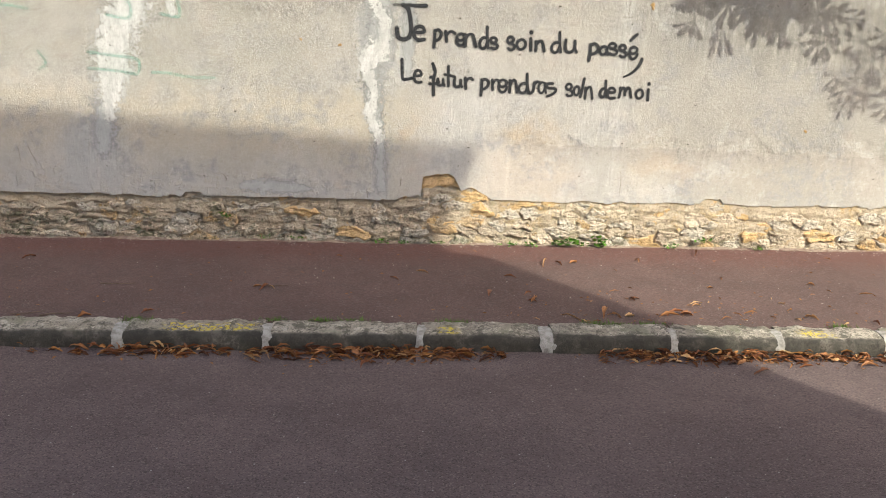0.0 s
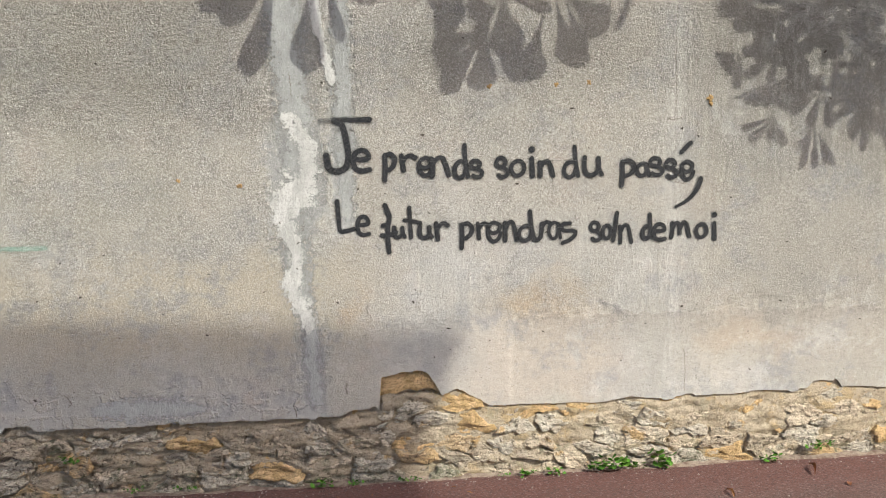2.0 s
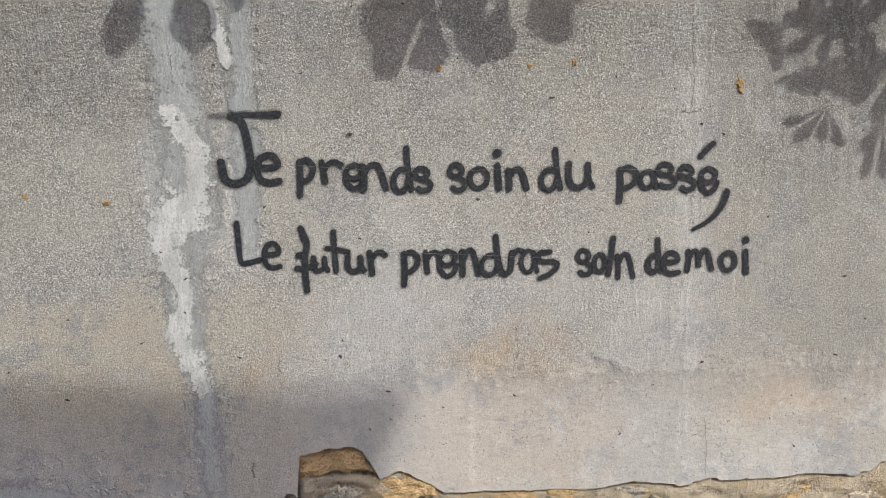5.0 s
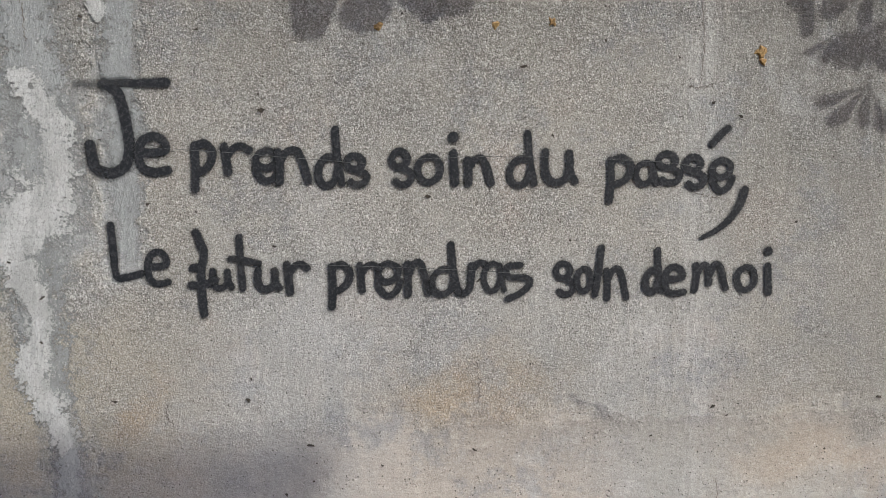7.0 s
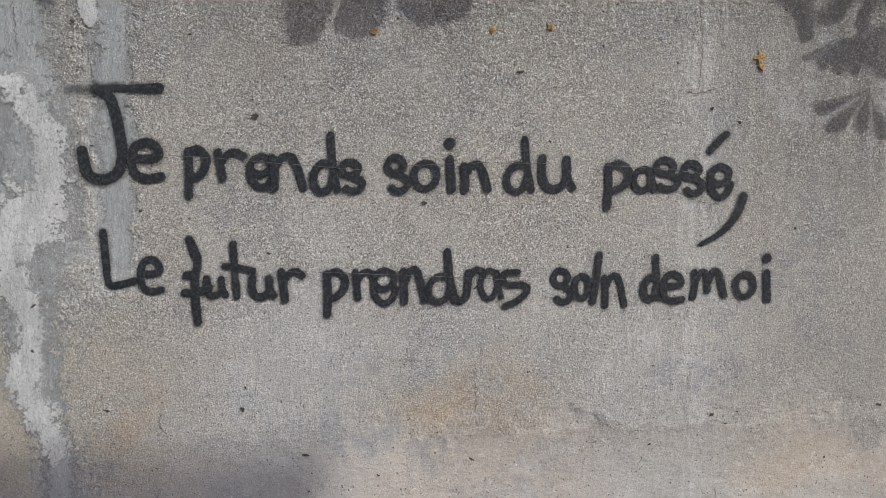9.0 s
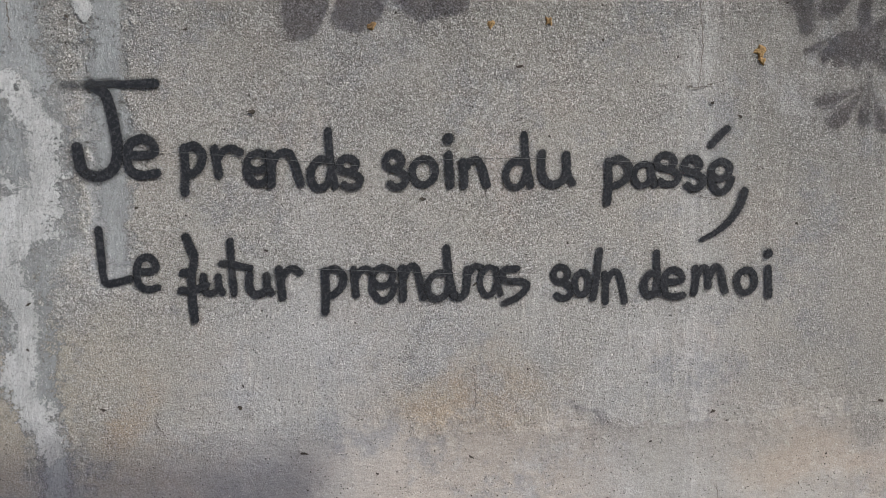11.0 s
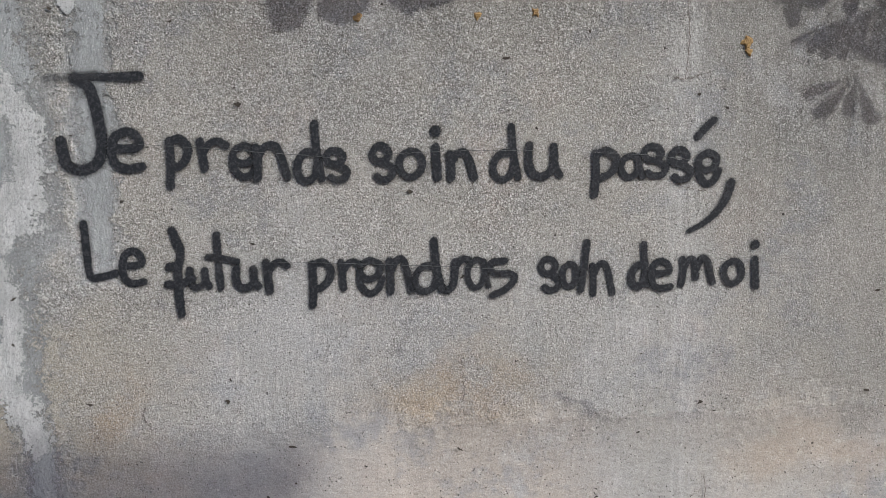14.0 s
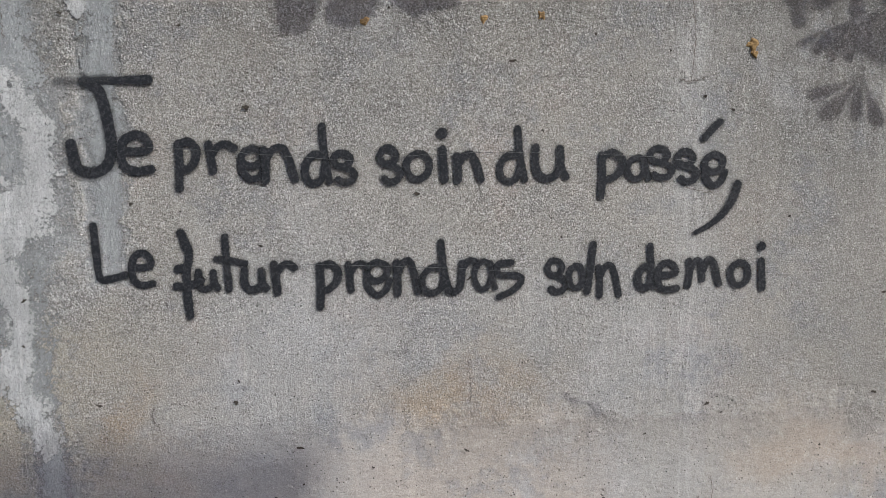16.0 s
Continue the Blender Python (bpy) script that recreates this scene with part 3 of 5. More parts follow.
# lime mortar between the stones
xs = span(-3.6, 5.6, 0.011)
v, f = [], []
zs = span(-0.06, 0.62, 0.010)
for z in zs:
    for x in xs:
        worn = max(0, min(1, (0.75 - x) * 2))
        ledge = noise.fractal(Vector((x * 7 + 0.5 * wob(x * 4, z * 9), 5, z * 19)), 0.6, 2.1, 5)
        y = 6.012 + 0.016 * worn - 0.014 * (1 - z / 0.5) - 0.016 * noise.fractal(Vector((x * 5, 3, z * 9)), 0.7, 2.1, 6)
        y -= (0.005 + 0.011 * worn) * max(-1.2, min(1.2, 3.0 * ledge))
        gap = render_edge(x) - z - slope(x)
        y = max(y, 6.018 + 0.038 * worn - (0.5 + 0.5 * worn) * max(0.0, gap))
        if 0.48 < x < 0.79 and z > 0.43 + 0.012 * wob(x * 30, 4):
            y = 6.045
        v.append((x, y, z + slope(x)))
n = len(xs)
for j in range(len(zs) - 1):
    for i in range(n - 1):
        f.append((j * n + i, j * n + i + 1, (j + 1) * n + i + 1, (j + 1) * n + i))
child("mortar_bed", mesh_of("mortar_bed", v, f, MORTAR, True), wall, label="crumbling lime mortar of the base")


def clip_cell(poly, a, b):
    """Keeps the part of a polygon that lies nearer to a than to b."""
    mid, way = ((a[0] + b[0]) / 2, (a[1] + b[1]) / 2), (b[0] - a[0], b[1] - a[1])
    side = [(p[0] - mid[0]) * way[0] + (p[1] - mid[1]) * way[1] for p in poly]
    out = []
    for i in range(len(poly)):
        p, q, d, e = poly[i], poly[(i + 1) % len(poly)], side[i], side[(i + 1) % len(poly)]
        if d <= 0:
            out.append(p)
        if d * e < 0:
            t = d / (d - e)
            out.append((p[0] + (q[0] - p[0]) * t, p[1] + (q[1] - p[1]) * t))
    return out


def rubble_stone(cell, depth, seed, joint, material, limit, bare):
    """A weathered split stone that fills a cell of the wall: lumpy pitted face, broken shoulders, tilted a little."""
    r = random.Random(seed)
    cx, cz = sum(p[0] for p in cell) / len(cell), sum(p[1] for p in cell) / len(cell)
    n = 40
    lengths = [math.dist(cell[i], cell[(i + 1) % len(cell)]) for i in range(len(cell))]
    total, rim = sum(lengths), []
    for i in range(n):
        d, k = total * i / n, 0
        while d > lengths[k]:
            d -= lengths[k]
            k += 1
        a, b, t = cell[k], cell[(k + 1) % len(cell)], d / max(lengths[k], 1e-6)
        x, z = a[0] + (b[0] - a[0]) * t, a[1] + (b[1] - a[1]) * t
        # one field bends all outlines, so that neighbours still fit each other
        x += 0.045 * noise.fractal(Vector((x * 6, 2, z * 9)), 0.6, 2.1, 5)
        z += 0.030 * noise.fractal(Vector((x * 7, 9, z * 8)), 0.6, 2.1, 5)
        rim.append((x - cx, z - cz))
    tx, tz = r.uniform(-0.16, 0.16), r.uniform(-0.10, 0.26)
    round_off = r.uniform(0.3, 1.3)
    v, f = [], []
    for ring, (shrink, back) in enumerate(((1.0, 0.060), (1.0, 0.022), (0.96, 0.007), (0.88, 0.002), (0.68, 0.0), (0.45, 0.0), (0.22, 0.0))):
        for u, w in rim:
            l = max(math.hypot(u, w), 1e-4)
            k = shrink * max(0.3, 1 - joint / l)
            k *= 1 + (0.08 * wob(u * 22 + seed, w * 22, 1) + 0.16 * wob(u * 70, w * 70, seed)) * (1 if ring < 4 else 0.5)
            pu, pw = u * k, w * k
            y = depth + back * round_off * (0.5 + 0.5 * bare if ring > 1 else 1) + tx * pu + tz * pw
            if ring:
                q = noise.fractal(Vector(((cx + pu) * 9, seed * 0.37, (cz + pw) * 17)), 0.75, 2.1, 6)
                ledge = round(2.4 * noise.fractal(Vector(((cx + pu) * 5, seed * 0.7, (cz + pw) * 24 + 1.2 * wob(cx * 9 + pu * 9, seed))), 0.9, 2.0, 3))
                y += (0.013 + 0.009 * bare) * q + (0.004 + 0.005 * bare) * ledge
            y = max(y, 6.010 + 0.044 * bare - 0.9 * max(0.0, render_edge(cx + pu) - cz - pw))
            v.append((cx + pu, max(y, limit), cz + pw))
    v.append((cx, max(limit, depth + 0.02 * wob(cx * 13, seed, cz * 20)), cz))
    for ring in range(6):
        for i in range(n):
            a, b = ring * n + i, ring * n + (i + 1) % n
            f.append((a, b, b + n, a + n))
    f += [(6 * n + i, 6 * n + (i + 1) % n, 7 * n) for i in range(n)]
    return mesh_of("stone", v, f, material, r.random() < 0.35)


# ---- writing on the wall ----
def paint_field(name, strokes, material, parent, lift, cell=0.0035, reach=1.1, label=""):
    """Paint on the wall: a fine skin whose 'soft' value falls from 1 in the middle of a stroke to 0 at its radius and below outside.
    strokes: polylines of (x, z, radius)."""
    pts = [p for s in strokes for p in s]
    pad = max(p[2] for p in pts) * (1 + reach)
    x0, x1 = min(p[0] for p in pts) - pad, max(p[0] for p in pts) + pad
    z0, z1 = min(p[1] for p in pts) - pad, max(p[1] for p in pts) + pad
    gx, gz = np.arange(x0, x1 + cell, cell), np.arange(z0, z1 + cell, cell)
    X, Z = np.meshgrid(gx, gz)
    best = np.full(X.shape, -9.0)
    for s in strokes:
        s = s if len(s) > 1 else [s[0], s[0]]
        for (ax, az, ar), (bx, bz, br) in zip(s, s[1:]):
            dx, dz = bx - ax, bz - az
            u = np.clip(((X - ax) * dx + (Z - az) * dz) / max(dx * dx + dz * dz, 1e-9), 0, 1)
            d = np.hypot(X - ax - u * dx, Z - az - u * dz)
            best = np.maximum(best, 1 - d / (ar + (br - ar) * u))
    keep = best > -reach
    cellkeep = keep[:-1, :-1] | keep[1:, :-1] | keep[:-1, 1:] | keep[1:, 1:]
    ids = np.full(X.shape, -1)
    used = np.zeros(X.shape, bool)
    used[:-1, :-1] |= cellkeep
    used[1:, :-1] |= cellkeep
    used[:-1, 1:] |= cellkeep
    used[1:, 1:] |= cellkeep
    ids[used] = np.arange(used.sum())
    verts = [(x, WALL_Y - lift, z) for x, z in zip(X[used], Z[used])]
    J, I = np.nonzero(cellkeep)
    faces = [(ids[j, i], ids[j, i + 1], ids[j + 1, i + 1], ids[j + 1, i]) for j, i in zip(J, I)]
    me = mesh_of(name, verts, faces, material)
    me.attributes.new("soft", "FLOAT", "POINT").data.foreach_set("value", best[used].astype(np.float32))
    ob = new(name, me)
    ob.parent = parent
    return tagged(ob, label)


def smooth_line(points, n=5):
    """Catmull-Rom through the points."""
    if len(points) < 3:
        return list(points)
    p = [points[0]] + list(points) + [points[-1]]
    out = []
    for a, b, c, d in zip(p, p[1:], p[2:], p[3:]):
        for i in range(n):
            t = i / n
            out.append(tuple(0.5 * (2 * bb + (cc - aa) * t + (2 * aa - 5 * bb + 4 * cc - dd) * t * t + (3 * bb - aa - 3 * cc + dd) * t ** 3)
                             for aa, bb, cc, dd in zip(a, b, c, d)))
    return out + [points[-1]]


# a round hand: the strokes of each letter in a box 1 wide and 1 high, (across, up)
HAND = {
    "J": [[(0.22, 0.98), (0.38, 0.88), (0.45, 0.66), (0.49, 0.44), (0.50, 0.22), (0.42, 0.06), (0.24, 0.0), (0.07, 0.05), (0.02, 0.19), (0.0, 0.31)], [(0.18, 0.985), (0.60, 0.99), (1.0, 1.0)]],
    "L": [[(0.0, 1.0), (0.06, 0.5), (0.14, 0.02), (0.55, 0.0), (1.0, 0.06)]],
    "e": [[(0.10, 0.56), (0.50, 0.54), (0.94, 0.62), (0.86, 0.88), (0.50, 1.0), (0.12, 0.84), (0.0, 0.50), (0.12, 0.14), (0.48, 0.0), (1.0, 0.05)]],
    "eo": [[(0.50, 1.0), (0.14, 0.86), (0.06, 0.60), (0.38, 0.42), (0.80, 0.54), (0.88, 0.84), (0.50, 1.0)], [(0.06, 0.66), (0.06, 0.30), (0.40, 0.0), (0.78, 0.10), (0.98, 0.42)]],
    "ur": [[(0.0, 0.12), (0.22, 0.0), (0.44, 0.25), (0.50, 0.92)], [(0.50, 0.74), (0.74, 1.0), (1.0, 0.96)]],
    "sz": [[(0.62, 1.0), (0.10, 0.96), (0.16, 0.66), (0.85, 0.62), (1.0, 0.44), (0.62, 0.16), (0.12, 0.0)]],
    "p": [[(0.06, 0.95), (0.10, 0.5), (0.04, 0.0)], [(0.12, 0.92), (0.55, 1.0), (0.98, 0.82), (0.85, 0.55), (0.45, 0.40), (0.14, 0.38)]],
    "r": [[(0.0, 1.0), (0.08, 0.5), (0.14, 0.0)], [(0.12, 0.62), (0.36, 0.92), (0.70, 1.0), (1.0, 0.86)]],
    "n": [[(0.0, 0.95), (0.05, 0.5), (0.04, 0.0)], [(0.06, 0.60), (0.30, 0.95), (0.62, 1.0), (0.82, 0.65), (0.92, 0.3), (1.0, 0.02)]],
    "d": [[(0.62, 0.50), (0.36, 0.50), (0.06, 0.36), (0.02, 0.14), (0.30, 0.0), (0.68, 0.08), (0.84, 0.30)], [(0.74, 1.0), (0.82, 0.5), (1.0, 0.04)]],
    "s": [[(0.62, 0.56), (0.80, 0.78), (0.62, 0.98), (0.28, 1.0), (0.06, 0.80), (0.20, 0.58), (0.62, 0.50), (0.98, 0.30), (0.84, 0.05), (0.48, 0.0), (0.24, 0.10)]],
    "o": [[(0.5, 1.0), (0.12, 0.82), (0.0, 0.45), (0.22, 0.06), (0.6, 0.0), (0.95, 0.25), (1.0, 0.65), (0.78, 0.94), (0.46, 1.0)]],
    "i": [[(0.45, 0.64), (0.6, 0.3), (0.75, 0.0)], [(0.5, 1.0), (0.52, 0.985)]],
    "l": [[(1.0, 1.0), (0.62, 0.55), (0.0, 0.0)]],
    "u": [[(0.02, 1.0), (0.0, 0.5), (0.12, 0.12), (0.40, 0.0), (0.70, 0.16), (0.82, 0.5), (0.80, 0.95)], [(0.80, 0.95), (0.84, 0.4), (1.0, 0.05)]],
    "a": [[(0.80, 0.90), (0.45, 1.0), (0.08, 0.78), (0.0, 0.38), (0.26, 0.02), (0.62, 0.08), (0.84, 0.46), (0.78, 0.92)], [(0.80, 0.9), (0.86, 0.5), (1.0, 0.04)]],
    "f": [[(0.26, 1.0), (0.42, 0.88), (0.56, 0.76), (0.46, 0.60), (0.08, 0.57)], [(0.44, 0.60), (0.42, 0.36), (0.50, 0.0)], [(0.02, 0.365), (0.5, 0.36), (1.0, 0.42)], [(0.30, 0.97), (0.44, 0.82)]],
    "t": [[(0.33, 1.0), (0.36, 0.5), (0.42, 0.0)], [(0.0, 0.58), (0.45, 0.55), (1.0, 0.48)]],
    "m": [[(0.04, 1.0), (0.06, 0.5), (0.0, 0.0)], [(0.05, 0.55), (0.24, 0.98), (0.40, 0.9), (0.46, 0.25)], [(0.46, 0.55), (0.64, 1.0), (0.82, 0.9), (0.92, 0.4), (1.0, 0.05)]],
    "accent": [[(0.0, 0.0), (0.5, 0.55), (1.0, 1.0)]],
    "comma": [[(1.0, 1.0), (0.85, 0.62), (0.48, 0.24), (0.0, 0.0)]],
}
FIRST_LINE = (
    (("J", 0.263, 1.532, 0.469, 1.776), ("e", 0.390, 1.534, 0.467, 1.631)),
    (("p", 0.537, 1.488, 0.588, 1.612), ("r", 0.619, 1.533, 0.686, 1.603), ("eo", 0.701, 1.509, 0.768, 1.592), ("n", 0.763, 1.506, 0.846, 1.591), ("d", 0.873, 1.494, 0.938, 1.648), ("s", 0.947, 1.496, 1.007, 1.574)),
    (("s", 1.072, 1.495, 1.131, 1.585), ("o", 1.147, 1.502, 1.209, 1.571), ("i", 1.239, 1.499, 1.256, 1.626), ("n", 1.286, 1.497, 1.352, 1.565)),
    (("d", 1.405, 1.489, 1.475, 1.635), ("u", 1.505, 1.496, 1.592, 1.583)),
    (("p", 1.689, 1.445, 1.754, 1.566), ("a", 1.767, 1.491, 1.827, 1.551), ("s", 1.827, 1.494, 1.896, 1.575), ("s", 1.907, 1.482, 1.967, 1.565), ("eo", 1.987, 1.470, 2.050, 1.558), ("accent", 1.989, 1.604, 2.032, 1.647), ("comma", 1.964, 1.336, 2.086, 1.471)),
)
SECOND_LINE = (
    (("L", 0.308, 1.248, 0.384, 1.390), ("e", 0.403, 1.228, 0.457, 1.316)),
    (("f", 0.519, 1.141, 0.585, 1.368), ("u", 0.577, 1.213, 0.627, 1.260), ("t", 0.627, 1.212, 0.703, 1.354), ("u", 0.700, 1.208, 0.759, 1.261), ("r", 0.780, 1.199, 0.836, 1.276)),
    (("p", 0.901, 1.155, 0.955, 1.274), ("r", 0.982, 1.200, 1.033, 1.272), ("eo", 1.030, 1.184, 1.096, 1.276), ("n", 1.115, 1.187, 1.173, 1.275), ("d", 1.185, 1.184, 1.258, 1.326), ("ur", 1.258, 1.186, 1.336, 1.272), ("a", 1.332, 1.191, 1.389, 1.270), ("sz", 1.390, 1.168, 1.463, 1.264)),
    (("s", 1.535, 1.178, 1.591, 1.265), ("o", 1.599, 1.188, 1.639, 1.250), ("l", 1.652, 1.176, 1.670, 1.310), ("n", 1.685, 1.164, 1.743, 1.248)),
    (("d", 1.798, 1.181, 1.846, 1.301), ("e", 1.855, 1.175, 1.911, 1.252)),
    (("m", 1.944, 1.185, 2.036, 1.256), ("o", 2.070, 1.183, 2.122, 1.248), ("i", 2.157, 1.173, 2.167, 1.295)),
)
graffiti = tagged(new("graffiti"), "two lines of black spray-painted handwriting on the wall", "graffiti")
graffiti.location = (0, 0, 0)
rnd = random.Random(11)
count = 0
for line in (FIRST_LINE, SECOND_LINE):
    for word in line:
        for sign, x0, z0, x1, z1 in word:
            r = (0.0110 if line is FIRST_LINE else 0.0102) * (0.88 if sign in ("s", "eo", "a", "sz") else 1)
            strokes = []
            for s in HAND[sign]:
                pr = r * rnd.uniform(0.92, 1.1)
                if sign == "comma":
                    strokes.append([(x0 + u * (x1 - x0), z0 + w * (z1 - z0), 0.0065 + 0.006 * u) for u, w in smooth_line(s)])
                else:
                    strokes.append([(x0 + u * (x1 - x0), z0 + w * (z1 - z0), pr * (1.25 if sign == "i" and len(s) == 2 else 1)) for u, w in smooth_line(s)])
            if sign == "J":       # the bar fades out to one side
                strokes[0] = [(x, z, 0.0148) for x, z, q in strokes[0]]
                strokes[1] = [(x, z, 0.0095 + 0.0035 * (i / 10) ** 2) for i, (x, z, q) in enumerate(strokes[1])]
            what = {"accent": "acute accent", "comma": "long thin comma stroke", "eo": "small letter e", "ur": "small letter r", "sz": "small letter s"}.get(sign, ("capital" if sign in "JL" else "small") + " letter " + sign)
            paint_field("letter", strokes, BLACK, graffiti, 0.0045 + 0.0006 * (count % 3), label=what + " in black spray paint")
            count += 1
paint_field("overspray", [[(0.235, 1.772, 0.009), (0.36, 1.778, 0.011)]], spray_material("thin_overspray", (0.05, 0.052, 0.055), (0.08, 0.08, 0.08), 0.5), graffiti, 0.0065,
            label="faint start of the letter's bar")

# turquoise marks
marks = tagged(new("spray_marks"), "faded turquoise sprayed guide marks on the wall", "graffiti")
for s in ([(-1.69, 1.76), (-1.635, 1.68), (-1.65, 1.59), (-1.80, 1.605)], [(-1.40, 1.76), (-1.32, 1.77), (-1.29, 1.62), (-1.42, 1.63)], [(-1.95, 1.34), (-1.75, 1.32), (-1.60, 1.30), (-1.60, 1.205), (-1.68, 1.20)],
          [(-1.95, 1.225), (-1.75, 1.215), (-1.63, 1.20)], [(-1.50, 1.215), (-1.38, 1.215), (-1.25, 1.195), (-1.05, 1.195)], [(-2.3, 1.33), (-2.25, 1.25), (-2.3, 1.2)], [(-2.62, 1.63), (-2.5, 1.64), (-2.35, 1.62)]):
    paint_field("mark", [[(x, z, 0.010) for x, z in smooth_line(s)]], TEAL, marks, 0.0062, cell=0.006)


# white filler smeared over old cracks
def filler(label, spine, lift=0.0035, more=()):
    return tagged(paint_field("filler_patch", [smooth_line(s, 4) for s in (spine,) + tuple(more)], FILLER, None, lift, cell=0.006, reach=1.2), label, "wall patch", "white filler patches")


def cement(label, spine, lift=0.0027, mix=CEMENT):
    return tagged(paint_field("cement_patch", [smooth_line(spine, 4)], mix, None, lift, cell=0.006, reach=1.2), label, "wall patch", "grey cement patches")


cement("smooth grey cement smear round a white patch", [(0.10, 2.9, 0.10), (0.08, 2.3, 0.10), (0.10, 2.0, 0.095), (0.13, 1.75, 0.10), (0.14, 1.5, 0.115), (0.10, 1.3, 0.10), (0.12, 1.0, 0.075), (0.15, 0.82, 0.05)])
cement("smooth grey cement run behind the first letter", [(0.34, 2.6, 0.05), (0.345, 2.1, 0.045), (0.35, 1.8, 0.05), (0.35, 1.5, 0.045), (0.36, 1.32, 0.03)], 0.0031)
cement("bluish cement strip down to the broken edge", [(0.165, 0.80, 0.045), (0.17, 0.6, 0.052), (0.18, 0.42, 0.05)], 0.0031, SKIM)
cement("bluish cement skim along the broken edge", [(-0.84, 0.40, 0.05), (-0.70, 0.405, 0.07), (-0.52, 0.40, 0.06), (-0.38, 0.395, 0.03)], 0.0024, SKIM)
cement("grey cement smear below a broad white patch", [(-1.85, 0.95, 0.10), (-1.87, 0.75, 0.11), (-1.88, 0.62, 0.06)], 0.0027, SKIM)


filler("broad white filler patch tapering down the wall", [(-1.45, 2.9, 0.26), (-1.5, 2.3, 0.22), (-1.637, 1.707, 0.169), (-1.716, 1.548, 0.17), (-1.756, 1.409, 0.163), (-1.768, 1.27, 0.141), (-1.789, 1.109, 0.12), (-1.818, 0.966, 0.072), (-1.819, 0.881, 0.05)])
filler("narrow white filler patch winding down the wall", [(0.069, 1.794, 0.018), (0.101, 1.765, 0.049), (0.133, 1.718, 0.053), (0.168, 1.669, 0.046), (0.176, 1.593, 0.051), (0.169, 1.517, 0.058), (0.151, 1.459, 0.075), (0.105, 1.413, 0.098)],
       more=([(0.112, 1.432, 0.101), (0.075, 1.384, 0.097), (0.048, 1.326, 0.075), (0.056, 1.277, 0.071), (0.081, 1.236, 0.054), (0.099, 1.187, 0.048), (0.106, 1.127, 0.041), (0.103, 1.067, 0.041), (0.092, 1.018, 0.058), (0.082, 0.978, 0.059), (0.098, 0.927, 0.045), (0.135, 0.876, 0.05), (0.148, 0.824, 0.05), (0.165, 0.8, 0.036), (0.148, 0.757, 0.014)],))
filler("thin white filler streak above the writing", [(0.215, 2.4, 0.03), (0.235, 2.22, 0.028), (0.262, 2.13, 0.02), (0.278, 2.04, 0.024), (0.295, 1.98, 0.026), (0.302, 1.94, 0.012)])
filler("white filler smear beside a broad patch", [(-1.36, 1.72, 0.035), (-1.34, 1.64, 0.03)], 0.003)

# ochre spots where the coat has chipped, and small dark pits
rnd = random.Random(21)
for x, z, r in ((1.045, 1.926, 0.013), (1.526, 1.942, 0.013), (2.124, 1.862, 0.017), (2.13, 1.835, 0.012), (1.366, 1.93, 0.011), (-0.148, 1.47, 0.012), (-0.43, 1.50, 0.010), (3.42, 0.99, 0.014)):
    bm = bmesh.new()
    n = 11
    rim = [(r * rnd.uniform(0.5, 1.35), 2 * math.pi * i / n) for i in range(n)]
    outer = [bm.verts.new((x + a * math.cos(t), WALL_Y - 0.0015, z + a * math.sin(t))) for a, t in rim]
    inner = [bm.verts.new((x + 0.6 * a * math.cos(t), WALL_Y - 0.0045 - rnd.uniform(0, 0.003), z + 0.6 * a * math.sin(t))) for a, t in rim]
    for i in range(n):
        bm.faces.new((outer[i], outer[(i + 1) % n], inner[(i + 1) % n], inner[i]))
    bm.faces.new(inner)
    tagged(part("chipped_spot", bm, OCHRE), "small ochre chip in the grey wall render", "wall damage", "chips in the render")
v, f = [], []
places = [(0.665, 0.893, 0.008), (1.173, 1.462, 0.007), (0.72, 1.70, 0.007), (0.30, 0.90, 0.006)]
places += [(rnd.uniform(-2.9, 4.4), rnd.uniform(0.45, 2.35), rnd.choice((0.0015, 0.0019, 0.0025, 0.0034, 0.005))) for i in range(330)]
for x, z, r in places:
    n, base = 9, len(v)
    long = rnd.uniform(0.6, 2.2)
    turn = rnd.uniform(-0.7, 0.7)
    for i in range(n):
        t = 2 * math.pi * i / n
        a, b = r * long * rnd.uniform(0.35, 1.35) * math.cos(t), r * rnd.uniform(0.3, 1.2) * math.sin(t)
        v.append((x + a * math.cos(turn) - b * math.sin(turn), WALL_Y - 0.0042, z + a * math.sin(turn) + b * math.cos(turn)))
    f.append(tuple(range(base, base + n)))
tagged(new("wall_pits", mesh_of("wall_pits", v, f, PIT)), "small dark pits and nicks in the wall render", "wall damage", kind="stuff")


lit = Nodes("matted_leaves", 0.8)
each = lit.t.nodes.new("ShaderNodeNewGeometry").outputs["Random Per Island"]
tone = lit.mix(lit.step(each, 0.1, 0.5), (0.06, 0.024, 0.012), (0.17, 0.06, 0.02))
tone = lit.mix(lit.step(each, 0.75, 0.95), tone, (0.33, 0.15, 0.045))
LITTER = lit.done(lit.mix(lit.step(lit.noise(80, 4), 0.5, 0.7, 0, 0.5), tone, (0.05, 0.02, 0.012)))
CRUMB = plain_material("leaf_crumb", (0.30, 0.15, 0.06), (0.16, 0.07, 0.03), 9, 0.002)
CRACK = plain_material("crack_shade", (0.16, 0.14, 0.12), (0.24, 0.215, 0.19), 40, 0.002)


